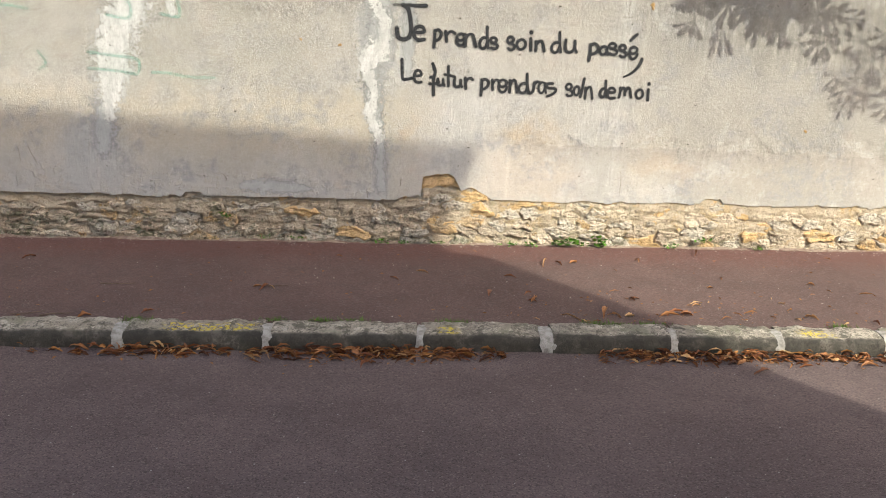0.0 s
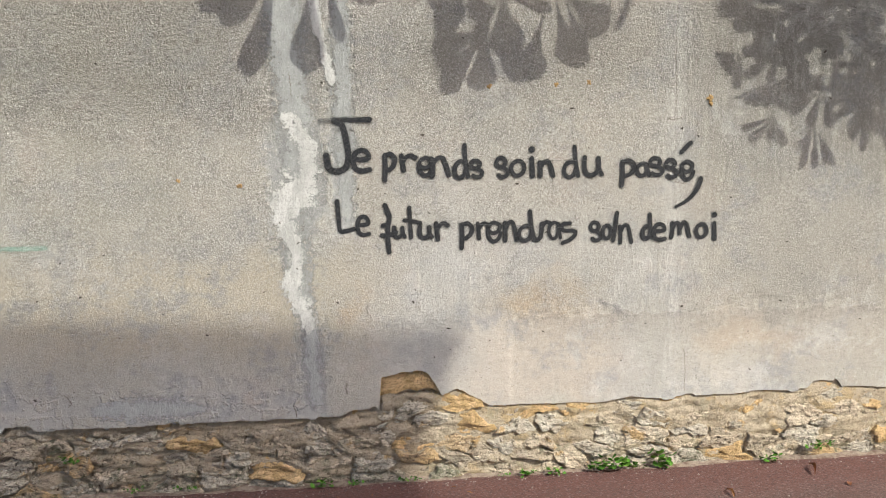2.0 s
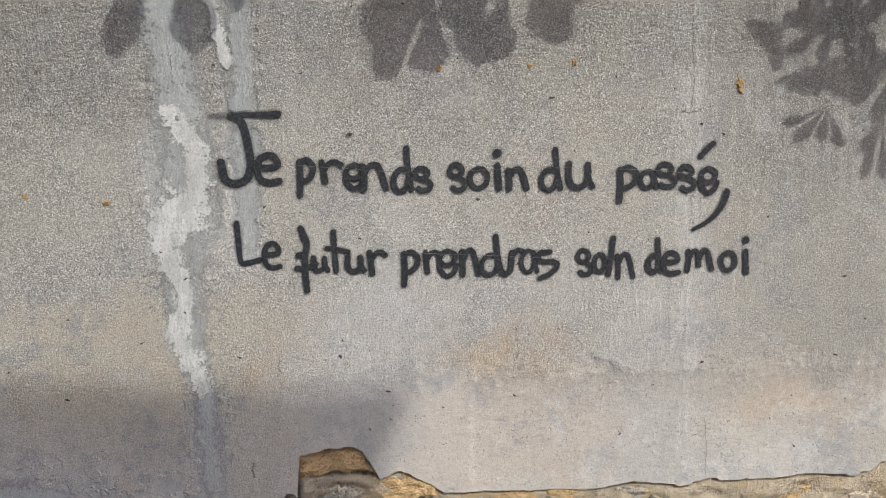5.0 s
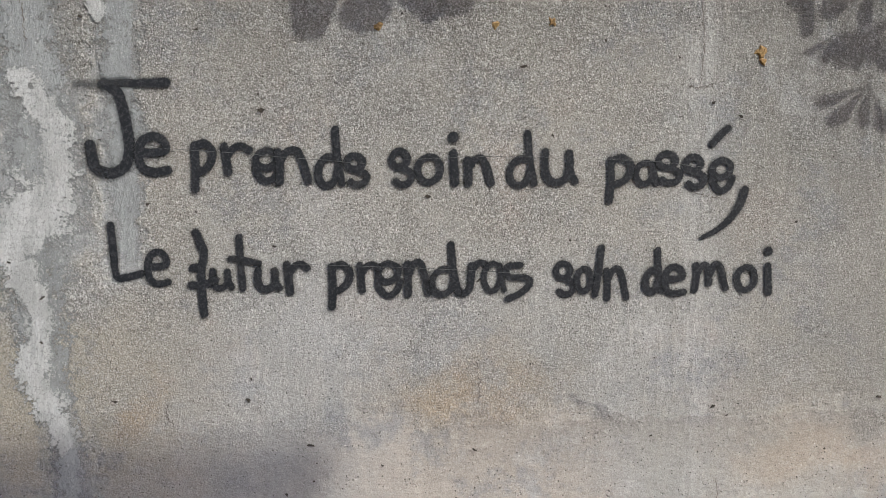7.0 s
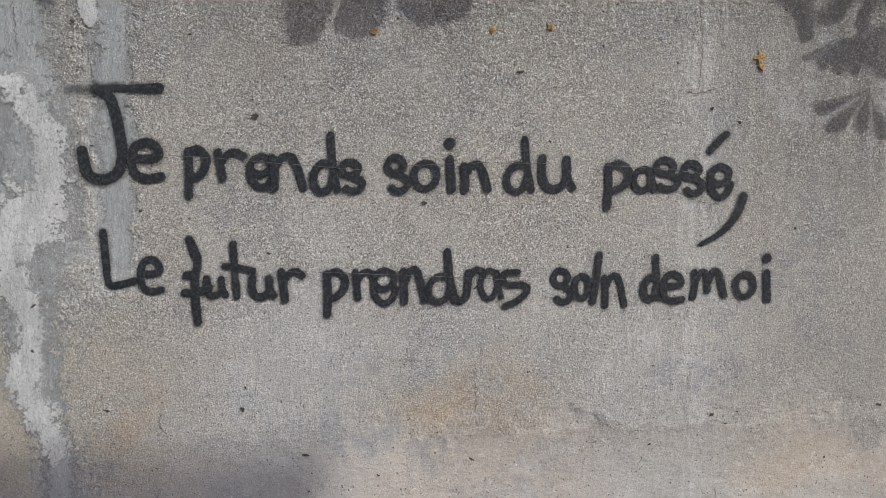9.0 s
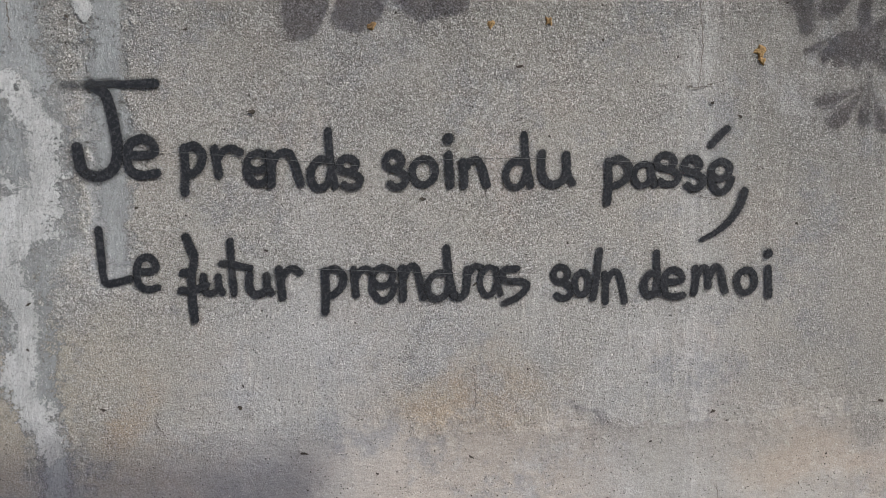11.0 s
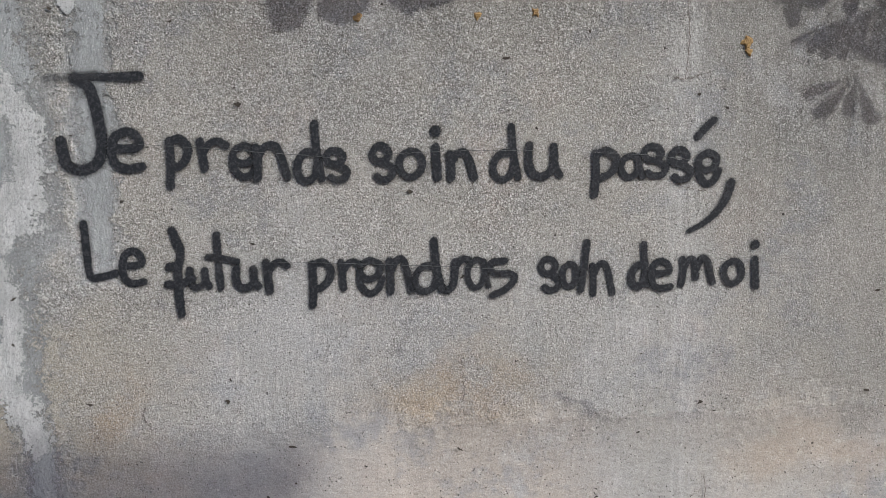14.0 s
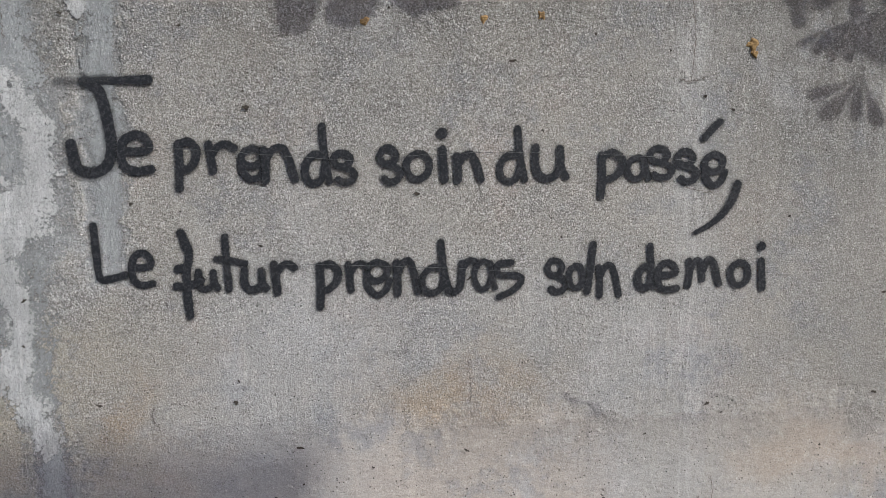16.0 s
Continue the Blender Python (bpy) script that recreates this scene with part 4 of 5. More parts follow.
# hairline cracks
def crack(points, width, seed):
    r = random.Random(seed)
    line = smooth_line(points, 14)
    v, f = [], []
    for i, (x, z) in enumerate(line):
        x, z = x + r.uniform(-0.004, 0.004), z + r.uniform(-0.003, 0.003)
        w = width * r.uniform(0.3, 1.0) * (0.25 if i in (0, len(line) - 1) else 1)
        flat = abs(points[-1][0] - points[0][0]) > abs(points[-1][1] - points[0][1])
        v += [(x, WALL_Y - 0.0041, z - w / 2), (x + w * 0.3, WALL_Y - 0.0041, z + w / 2)] if flat else [(x - w / 2, WALL_Y - 0.0041, z), (x + w / 2, WALL_Y - 0.0041, z + w * 0.3)]
        if i:
            f.append((2 * i - 2, 2 * i - 1, 2 * i + 1, 2 * i))
    tagged(new("crack", mesh_of("crack", v, f, CRACK)), "thin dark crack in the wall render", "wall damage", "cracks in the render")


crack([(1.955, 2.3), (1.95, 2.05), (1.957, 1.9), (1.95, 1.76)], 0.0032, 1)
crack([(1.915, 1.765), (1.95, 1.76), (1.985, 1.772)], 0.005, 11)
crack([(1.31, 0.99), (1.318, 0.92), (1.315, 0.87)], 0.003, 2)
crack([(1.30, 1.95), (1.305, 1.8), (1.31, 1.72)], 0.0014, 3)
crack([(0.10, 2.0), (0.105, 1.93), (0.11, 1.88)], 0.004, 4)
crack([(1.93, 1.47), (1.965, 1.455), (2.01, 1.452)], 0.004, 5)
crack([(2.02, 0.62), (2.03, 0.5), (2.025, 0.4)], 0.003, 6)
crack([(-2.427, 0.64), (-2.4, 0.569), (-2.365, 0.499)], 0.006, 20)
crack([(-2.509, 0.637), (-2.493, 0.578), (-2.49, 0.523)], 0.005, 21)
crack([(0.331, 0.5), (0.328, 0.469), (0.334, 0.444)], 0.008, 22)
crack([(0.074, 0.385), (0.083, 0.36), (0.079, 0.335)], 0.006, 23)
crack([(3.136, 0.857), (3.148, 0.831), (3.156, 0.812)], 0.007, 24)
crack([(-1.009, 0.484), (-0.981, 0.447), (-0.997, 0.423)], 0.006, 25)
crack([(0.441, 0.888), (0.437, 0.86), (0.458, 0.82)], 0.004, 26)
crack([(-1.30, 1.9), (-1.36, 1.74), (-1.45, 1.64)], 0.004, 7)

# long scratches drawn across the wall and the paint
SCRATCH = plain_material("pale_scratch", (0.16, 0.16, 0.155), (0.07, 0.07, 0.068), 60, 0.001)
for j, line in enumerate(([(0.46, 1.597), (0.72, 1.578), (1.0, 1.553)], [(1.08, 1.562), (1.3, 1.57), (1.52, 1.568)], [(1.69, 1.560), (1.86, 1.55), (2.05, 1.523)], [(0.79, 1.277), (1.1, 1.262), (1.46, 1.24)])):
    r = random.Random(j)
    v, f = [], []
    for i, (x, z) in enumerate(smooth_line(line, 20)):
        z += r.uniform(-0.0012, 0.0012)
        w = r.uniform(0.0003, 0.0009)
        v += [(x, WALL_Y - 0.0066, z - w), (x, WALL_Y - 0.0066, z + w)]
        if i:
            f.append((2 * i - 2, 2 * i - 1, 2 * i + 1, 2 * i))
    tagged(new("scratch", mesh_of("scratch", v, f, SCRATCH)), "thin pale scratch across wall and paint", "wall damage", "scratches on the wall")

# ---- kerb ----
kerb = tagged(new("kerb"), "row of worn granite kerb stones with pale mortar joints", "kerb", kind="structure")
joints = [-8.9, -8.1, -7.2, -6.4, -5.5, -4.7, -3.85, -3.0, -2.1, -1.225, -0.41, 0.455, 1.195, 1.93, 2.56, 3.21, 4.0, 4.85, 5.7, 6.5, 7.4, 8.3, 9.1]
rnd = random.Random(4)


def kerb_stone(x0, x1, seed):
    """A long stone with a worn, rounded front edge; finer along its length where it is chipped."""
    n = 48
    ring = [(KERB_BACK, -0.16), (KERB_BACK, -0.004), (KERB_BACK - 0.02, 0.002), (KERB_BACK - 0.09, 0.004), (KERB_Y + 0.055, 0.0), (KERB_Y + 0.03, -0.004), (KERB_Y + 0.013, -0.016), (KERB_Y + 0.004, -0.034),
            (KERB_Y + 0.001, -0.06), (KERB_Y, -0.10), (KERB_Y, -0.16)]
    dip, out = rnd.uniform(-0.006, 0.004), rnd.uniform(-0.008, 0.006)
    v, f = [], []
    m = len(ring)
    for i in range(n + 1):
        u = i / n
        x = x0 + (x1 - x0) * u
        end = max(0, 1 - min(u, 1 - u) * (x1 - x0) / 0.02)
        for y, z in ring:
            worn = 0.009 * wob(x * 6, z * 9, seed) + 0.008 * noise.fractal(Vector((x * 14, y * 14, z * 14 + seed)), 0.7, 2.1, 5)
            front = 1 if y < KERB_Y + 0.06 else 0
            chip = (0.014 * max(0, wob(x * 5, 3.3, seed * 2.1) - 0.15) + 0.016 * max(0, wob(x * 19, 5.1, seed) - 0.25)) * front
            v.append((x + 0.004 * wob(y * 20, z * 20, seed) * end, y + out + worn * 0.8 + chip * 1.2 + 0.007 * end * front, z + dip + slope(x) + worn - chip - 0.006 * end * (1 if z > -0.05 else 0)))
        if i:
            for j in range(m - 1):
                a, b = (i - 1) * m + j, i * m + j
                f.append((a, a + 1, b + 1, b))
    f += [tuple(range(m)), tuple(range(n * m + m - 1, n * m - 1, -1))]
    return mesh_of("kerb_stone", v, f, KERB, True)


gaps = {-1.225: 0.05, 1.195: 0.055, -0.41: 0.035, 0.455: 0.028, 1.93: 0.03, 2.56: 0.035, 3.21: 0.04}
for a, b in zip(joints, joints[1:]):
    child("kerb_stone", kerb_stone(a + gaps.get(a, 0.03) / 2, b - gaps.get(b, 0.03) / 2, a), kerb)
for a in joints[1:-1]:
    w = gaps.get(a, 0.03)
    v, f = [], []
    lean = rnd.uniform(-0.03, 0.03)
    line = [(KERB_BACK - 0.01, -0.02), (KERB_BACK - 0.06, 0.001), (KERB_Y + 0.10, 0.003), (KERB_Y + 0.04, -0.006), (KERB_Y + 0.012, -0.03), (KERB_Y + 0.004, -0.06), (KERB_Y + 0.001, -0.10), (KERB_Y + 0.001, -0.13)]
    for i, (y, z) in enumerate(line):
        s = w * (0.62 + 0.25 * wob(i * 1.7, a * 3)) + 0.006
        x = a + lean * (y - KERB_Y) / 0.2
        for u in (-1, -0.4, 0.4, 1):
            v.append((x + s * u * (1 + 0.5 * wob(i * 1.1, 7, a)) + 0.014 * wob(i * 2.3, u * 5, a), y - 0.002 + 0.004 * wob(i, u * 3, a), z + slope(x) + 0.001 + 0.005 * wob(i * 1.3, u * 2, a)))
        if i:
            for j in range(3):
                p = (i - 1) * 4 + j
                f.append((p, p + 1, p + 5, p + 4))
    child("joint", mesh_of("joint", v, f, JOINT, True), kerb, label="pale grey mortar joint")

# ---- house across the street: only its shadow falls into view ----
house = tagged(new("house"), "tall rendered house with a coved cornice across the street", "house")
tip = Vector((0.925, WALL_Y, 0.762)) + SUN_WAY * 13


part("wall", box(0.6, -11, -0.4, 0.72 + (WALL_Y - tip.y + 0.5) * SUN_WAY.x / -SUN_WAY.y, tip.y - 0.5, tip.z - 0.51), HOUSE, house)


def eave_y(x):
    return tip.y + (tip.x - x) * 0.046


bm = bmesh.new()
ends = []
for x in (tip.x, 0.3):
    y = eave_y(x)
    ends.append([bm.verts.new(p) for p in ((x, y, tip.z), (x, y - 0.42, tip.z - 0.458), (x, y - 0.8, tip.z - 0.5), (x, -6.6, tip.z - 0.5), (x, -6.6, tip.z + 2.1))])
for i in range(5):
    j = (i + 1) % 5
    bm.faces.new((ends[0][i], ends[0][j], ends[1][j], ends[1][i]))
bm.faces.new(ends[0]), bm.faces.new(ends[1][::-1])
part("roof", bm, TILES, house)

# ---- horse chestnut behind the wall, its lowest sprays hanging over the street ----
tree = tagged(new("chestnut_tree"), "horse chestnut behind the wall, with hanging sprays of leaves", "tree")
part("trunk", tube([(4.6, 8.3, -0.4), (4.65, 8.25, 1.5), (4.5, 8.2, 3.2), (4.45, 8.0, 5.0), (4.4, 7.9, 7.5), (4.3, 8.0, 9.5)], 0.26, 0.06, 12), BARK, tree, smooth=True)
for pts in ([(4.5, 8.2, 3.3), (3.9, 6.9, 4.2), (3.2, 5.4, 4.5), (2.2, 5.1, 4.4), (0.7, 5.05, 4.25)], [(4.47, 8.1, 3.6), (4.4, 6.6, 4.3), (4.0, 5.3, 4.5), (3.4, 5.1, 4.3)], [(4.45, 8.0, 4.6), (5.3, 6.5, 4.9), (5.2, 5.4, 4.6), (4.8, 5.15, 4.2)],
            [(4.45, 8.0, 5.2), (3.0, 9.0, 6.2), (2.0, 9.6, 6.6)], [(4.42, 7.95, 6.2), (6.0, 9.2, 7.2), (6.8, 9.8, 7.4)], [(4.4, 7.9, 7.0), (4.0, 10.0, 8.2)]):
    part("limb", tube(smooth_line(pts, 4), 0.085, 0.018, 8), BARK, tree, smooth=True)


def leaflet(v, f, base, way, side, length, width):
    """A blunt, obovate leaflet: narrow at its foot, broadest near the tip."""
    b = len(v)
    us = (0.0, 0.15, 0.3, 0.45, 0.6, 0.72, 0.82, 0.90, 0.96, 1.0)
    for i, (u, w) in enumerate(zip(us, (0.05, 0.12, 0.26, 0.46, 0.72, 0.94, 1.0, 0.80, 0.42, 0.05))):
        p = base + way * length * u
        tooth = 1 + 0.10 * wob(p.x * 70, p.z * 70, i)
        v += [p - side * width * w * 0.5 * tooth, p + side * width * w * 0.5 / tooth]
    f += [(b + 2 * i, b + 2 * i + 1, b + 2 * i + 3, b + 2 * i + 2) for i in range(9)]


def spray_leaf(v, f, hub, angles, length, width, rnd):
    across, up = Vector((1, 0, 0)), Vector((0, 0, 1))
    for k, deg in enumerate(angles):
        t = radians(deg)
        way = across * math.sin(t) - up * math.cos(t) + Vector((0, rnd.uniform(-0.25, 0.25), 0))
        side = (across * math.cos(t) + up * math.sin(t) + Vector((0, rnd.uniform(-0.4, 0.4), 0))).normalized()
        leaflet(v, f, hub, way.normalized(), side, length * rnd.uniform(0.92, 1.06) * (1 - 0.12 * abs(deg) / 90), width * rnd.uniform(0.88, 1.1))


rnd = random.Random(8)
v, f, stems = [], [], []


def over(x, z, run):
    """A place from which a leaf shades the wall at x, z: run metres towards the sun."""
    return Vector((x, WALL_Y, z)) + SUN_WAY * run


def fan(first, last, n):
    return [first + (last - first) * j / max(1, n - 1) for j in range(n)]


# broad leaves hanging over the writing
for x, z, first, last, n, length, width in ((0.02, 2.42, -40, -14, 2, 0.43, 0.115),
        (0.17, 2.38, -4, -4, 1, 0.41, 0.15),
        (0.23, 2.40, 18, 40, 2, 0.29, 0.12),
        (-0.08, 2.40, -60, -30, 2, 0.25, 0.11),
        (1.08, 2.23, -62, 42, 5, 0.31, 0.125),
        (1.01, 2.34, -75, -50, 2, 0.16, 0.09),
        (1.15, 2.37, -30, 60, 4, 0.22, 0.1),
        (1.41, 2.35, 10, 10, 1, 0.345, 0.19),
        (1.36, 2.32, -14, -14, 1, 0.27, 0.09),
        (1.45, 2.38, 35, 60, 2, 0.25, 0.13),
        (1.85, 2.50, -26, -26, 1, 0.24, 0.055),
        (0.98, 2.45, -50, 10, 3, 0.22, 0.1)):
    p = over(*((x - 0.05, z - 0.03) if x > 0.5 else (x + 0.05, z + 0.07)), 1.25 + rnd.uniform(-0.15, 0.15))
    spray_leaf(v, f, p, fan(first, last, n), length * 1.18, width * 1.05, rnd)
    stems.append(p)
# the large spray: narrow leaves along its lower edge, a dense heart above
for x, z, first, last, n, length, width in ((2.66, 1.73, -34, 34, 5, 0.225, 0.05),
        (2.92, 1.81, -26, 28, 3, 0.2, 0.05),
        (2.45, 1.77, -68, 5, 4, 0.175, 0.06),
        (2.35, 1.91, -58, 48, 5, 0.12, 0.036),
        (2.28, 2.07, -88, -10, 4, 0.15, 0.062),
        (2.29, 2.37, -50, 10, 3, 0.16, 0.05),
        (3.10, 1.74, -60, 30, 4, 0.17, 0.05),
        (2.81, 1.96, -50, 60, 5, 0.17, 0.07),
        (2.50, 1.96, -60, 60, 5, 0.17, 0.085)) + ((2.42, 2.28, -95, 95, 6, 0.27, 0.101),
        (2.57, 2.31, -95, 95, 6, 0.27, 0.101),
        (2.55, 2.17, -95, 95, 6, 0.24, 0.0936),
        (2.70, 2.29, -95, 95, 6, 0.22, 0.0792),
        (2.46, 2.08, -95, 95, 6, 0.18, 0.072),
        (2.80, 2.11, -95, 95, 6, 0.17, 0.036),
        (2.95, 2.23, -95, 95, 6, 0.19, 0.0432),
        (3.08, 2.15, -95, 95, 6, 0.2, 0.0504),
        (3.03, 1.97, -95, 95, 6, 0.15, 0.0324),
        (2.69, 1.90, -95, 95, 6, 0.18, 0.0648),
        (2.81, 2.38, -95, 95, 6, 0.2, 0.0504)):
    p = over(x, z, 1.35 + rnd.uniform(-0.12, 0.12))
    spray_leaf(v, f, p, fan(first, last, n), length * 1.12, width, rnd)
    stems.append(p)
for i in range(74):
    x = rnd.uniform(2.75, 4.25)
    low = 2.16 if x < 2.85 else 1.82 if x < 3.4 else 1.36 if x < 3.62 else 1.2
    z = low + abs(rnd.gauss(0, 0.33))
    if 3.25 < x < 3.60 and z < 1.65 or z > 2.75:
        continue
    p = over(x, z, 1.4 + rnd.uniform(-0.3, 0.3))
    n = rnd.choice((5, 6, 7))
    first = rnd.uniform(-115, -80)
    spray_leaf(v, f, p, [first + (j * 210 / (n - 1)) + rnd.uniform(-8, 8) for j in range(n)], rnd.uniform(0.14, 0.19), rnd.uniform(0.036, 0.05), rnd)
    stems.append(p)
# the crown above and behind the wall
for i in range(900):
    t, h = rnd.uniform(0, 2 * math.pi), rnd.uniform(4.6, 10.5)
    r = rnd.uniform(0.5, 3.0) * math.sin(min(1, (11 - h) / 4) * math.pi / 2)
    p = Vector((4.4 + r * math.cos(t), 8.6 + r * math.sin(t), h + 0.5 * wob(t * 2, h)))
    if p.y < 6.6:
        p.y = 6.6 + rnd.uniform(0, 1.5)
    spray_leaf(v, f, p, [-100 + 40 * j + rnd.uniform(-12, 12) for j in range(6)], rnd.uniform(0.14, 0.2), 0.06, rnd)
child("crown", mesh_of("crown", v, f, CHESTNUT), tree, label="large green fingered leaves")
for i, p in enumerate(stems):
    a = p + Vector((rnd.uniform(-0.1, 0.1), rnd.uniform(-0.1, 0.1), 0.22))
    part("stem", tube([p, (p + a) / 2 + Vector((0.01, 0, 0)), a, a + Vector((rnd.uniform(-0.1, 0.1), 0.05, max(0.1, 4.2 - a.z) if i % 4 == 0 else 0.1))], 0.0025, 0.003, 4), BARK, tree)


# ---- fallen leaves ----
def dry_leaf_mesh(seed, length, width, curl):
    """A dry, rolled leaflet, wavy along its edges."""
    r = random.Random(seed)
    v, f = [], []
    n = 8
    bend, roll = r.uniform(-1, 1) * 0.5, curl * r.uniform(0.7, 1.3)
    for i in range(n + 1):
        u = i / n
        w = width * (math.sin(math.pi * min(1, u * 0.9 + 0.06)) ** 0.8) * 0.5 * r.uniform(0.65, 1.25)
        lift = length * (0.10 * math.sin(u * math.pi * r.uniform(0.9, 1.1)) + 0.10 * u * roll * 0.3)
        for s in (-1, -0.5, 0, 0.5, 1):
            v.append((length * (u - 0.5), w * s * math.cos(s * roll * 0.7) + bend * length * 0.25 * (u - 0.5) ** 2 * 4, lift + w * abs(s) ** 1.5 * math.sin(roll) * 1.1 + r.uniform(-0.004, 0.004)))
        if i:
            for j in range(4):
                a = (i - 1) * 5 + j
                f.append((a, a + 1, a + 6, a + 5))
    low = min(p[2] for p in v)
    return mesh_of("dry_leaf", [(x, y, z - low) for x, y, z in v], f, DRY, True)


LEAVES = [dry_leaf_mesh(i, 0.065 + 0.013 * (i % 7), 0.018 + 0.006 * (i % 4), 0.5 + 0.3 * (i % 5)) for i in range(20)]
rnd = random.Random(33)


def leaf_pose(x, y, z, size, tilt, turn):
    return pose(x, y, z, rnd.uniform(-tilt, tilt), rnd.uniform(-tilt, tilt) * 0.6, turn) @ Matrix.Diagonal((size, size, size, 1))


def drop_leaf(x, y, z, size, label, group, tilt=10, turn=None):
    ob = new("dry_leaf", rnd.choice(LEAVES))
    ob.matrix_basis = leaf_pose(x, y, z, size, tilt, rnd.uniform(0, 360) if turn is None else turn)
    return tagged(ob, label, "dead leaf", group)


litter_v, litter_f = [], []
heaps = ((-1.75, -1.42, 3), (-1.42, -0.62, 44), (-0.48, 0.0, 40), (0.0, 0.42, 50), (0.35, 0.92, 46), (1.5, 2.0, 40), (2.0, 2.55, 52), (2.55, 3.0, 36), (2.95, 3.5, 26), (3.5, 5.0, 20), (-3.6, -1.9, 16))
for a, b, n in heaps:
    for i in range(int(n * 2.9)):
        off = abs(rnd.gauss(0, 0.046))
        if rnd.random() < 0.12:
            off += rnd.uniform(0.02, 0.08)
        x = min(b, max(a, rnd.gauss((a + b) / 2, (b - a) / 3.2)))
        y = KERB_Y - 0.014 - off
        z = road_height(x, y) + 0.001 + max(0, 0.032 - off * 0.6) * rnd.random()
        turn = rnd.gauss(0, 38) + rnd.choice((0, 180))
        size = rnd.uniform(0.4, 0.85)
        if i % 8 < 2:
            drop_leaf(x, y, z + 0.006, size, "curled orange-brown dry leaf in the gutter", "dry leaves in the gutter", 48, turn)
        else:         # the matted rest below
            m = leaf_pose(x, y, z, size * 0.9, 40, turn)
            me = rnd.choice(LEAVES)
            base = len(litter_v)
            litter_v += [tuple(m @ q.co) for q in me.vertices]
            litter_f += [tuple(base + i for i in q.vertices) for q in me.polygons]
tagged(new("leaf_litter", mesh_of("leaf_litter", litter_v, litter_f, LITTER, True)), "matted dark brown leaf litter in the gutter", "leaf litter", kind="stuff")
for x, y, s in ((-0.53, 4.87, 0.95), (-0.49, 4.89, 0.6), (-0.58, 4.9, 0.6), (0.50, 5.24, 0.7), (0.93, 4.84, 0.75), (1.21, 4.72, 0.8), (1.19, 4.70, 0.6), (1.40, 5.52, 0.9), (1.5, 5.5, 0.6), (1.62, 5.53, 0.9), (2.62, 5.80, 0.8), (2.70, 5.62, 0.5),
                (-2.25, 5.45, 0.9), (-1.49, 4.33, 1.0), (1.60, 4.50, 0.9), (1.66, 4.46, 0.8), (1.75, 4.44, 0.8), (2.05, 4.50, 1.0), (2.12, 4.48, 0.9), (2.0, 4.46, 0.8), (1.38, 4.40, 0.8), (0.3, 5.1, 0.4), (2.45, 5.0, 0.5), (2.6, 5.2, 0.5),
                (3.2, 5.1, 0.6), (3.5, 4.9, 0.6), (2.25, 4.7, 0.5), (1.85, 4.75, 0.6), (-1.15, 4.42, 0.5), (-0.1, 5.6, 0.35), (0.55, 5.55, 0.35), (2.9, 4.45, 0.6)):
    drop_leaf(x, y, walk_height(x, y) + 0.001, s * 1.35, "dry brown leaf lying on the pavement", "dry leaves on the pavement")
for i in range(34):
    x, y = rnd.uniform(1.1, 4.2), KERB_BACK + 0.03 + min(1.4, abs(rnd.gauss(0, 0.5)))
    drop_leaf(x, y, walk_height(x, y) + 0.001, rnd.uniform(0.35, 0.75), "small tan dry leaf lying on the pavement", "dry leaves on the pavement")
for x, y in ((2.35, 3.84), (3.0, 3.93), (0.15, 3.9), (3.3, 3.95)):
    drop_leaf(x, y, road_height(x, y) + 0.001, 1.0, "dry brown leaf lying on the road", "dry leaves on the road")


def twig(points, r, label):
    tagged(part("twig", tube([(x, y, walk_height(x, y) + h) for x, y, h in points], r, r * 0.5, 5), TWIG, smooth=True), label, "twig", "twigs on the pavement")


twig([(-1.58, 4.89, 0.014), (-1.52, 4.905, 0.008), (-1.44, 4.895, 0.012), (-1.36, 4.915, 0.010)], 0.0055, "dark curled dry stalk on the pavement")
twig([(-1.74, 4.325, 0.008), (-1.69, 4.35, 0.012), (-1.64, 4.35, 0.014), (-1.58, 4.375, 0.008)], 0.006, "pale dry twig near the kerb")
twig([(-1.91, 4.35, 0.006), (-1.83, 4.36, 0.008), (-1.74, 4.41, 0.006)], 0.004, "thin dry twig near the kerb")
twig([(-0.55, 4.9, 0.006), (-0.42, 4.91, 0.012), (-0.36, 4.94, 0.004)], 0.003, "short leaf stalk on the pavement")

# crumbs of broken leaves
v, f = [], []
for i in range(420):
    if i < 240:
        x = rnd.choice((-1.0, -0.2, 0.2, 0.6, 1.8, 2.2, 2.6, 3.0)) + rnd.gauss(0, 0.25)
        y = KERB_Y - abs(rnd.gauss(0, 0.09)) - 0.01
        z = road_height(x, y)
    else:
        x, y = rnd.uniform(-2.6, 4.6), rnd.uniform(KERB_BACK, 5.95)
        if rnd.random() < 0.5:
            x, y = rnd.gauss(2.2, 0.8), min(5.9, KERB_BACK + abs(rnd.gauss(0, 0.35)))
        z = walk_height(x, y)
    t, l, w = rnd.uniform(0, 6.3), rnd.uniform(0.006, 0.022), rnd.uniform(0.003, 0.010)
    c, d = math.cos(t), math.sin(t)
    b = len(v)
    v += [(x - l * c, y - l * d, z + 0.001), (x + w * d, y - w * c, z + rnd.uniform(0.002, 0.008)), (x + l * c, y + l * d, z + 0.003), (x - w * d, y + w * c, z + rnd.uniform(0.002, 0.010))]
    f += [(b, b + 1, b + 2), (b, b + 2, b + 3)]
tagged(new("leaf_crumbs", mesh_of("leaf_crumbs", v, f, CRUMB)), "brown crumbs of dry leaves", "leaf litter", kind="stuff")

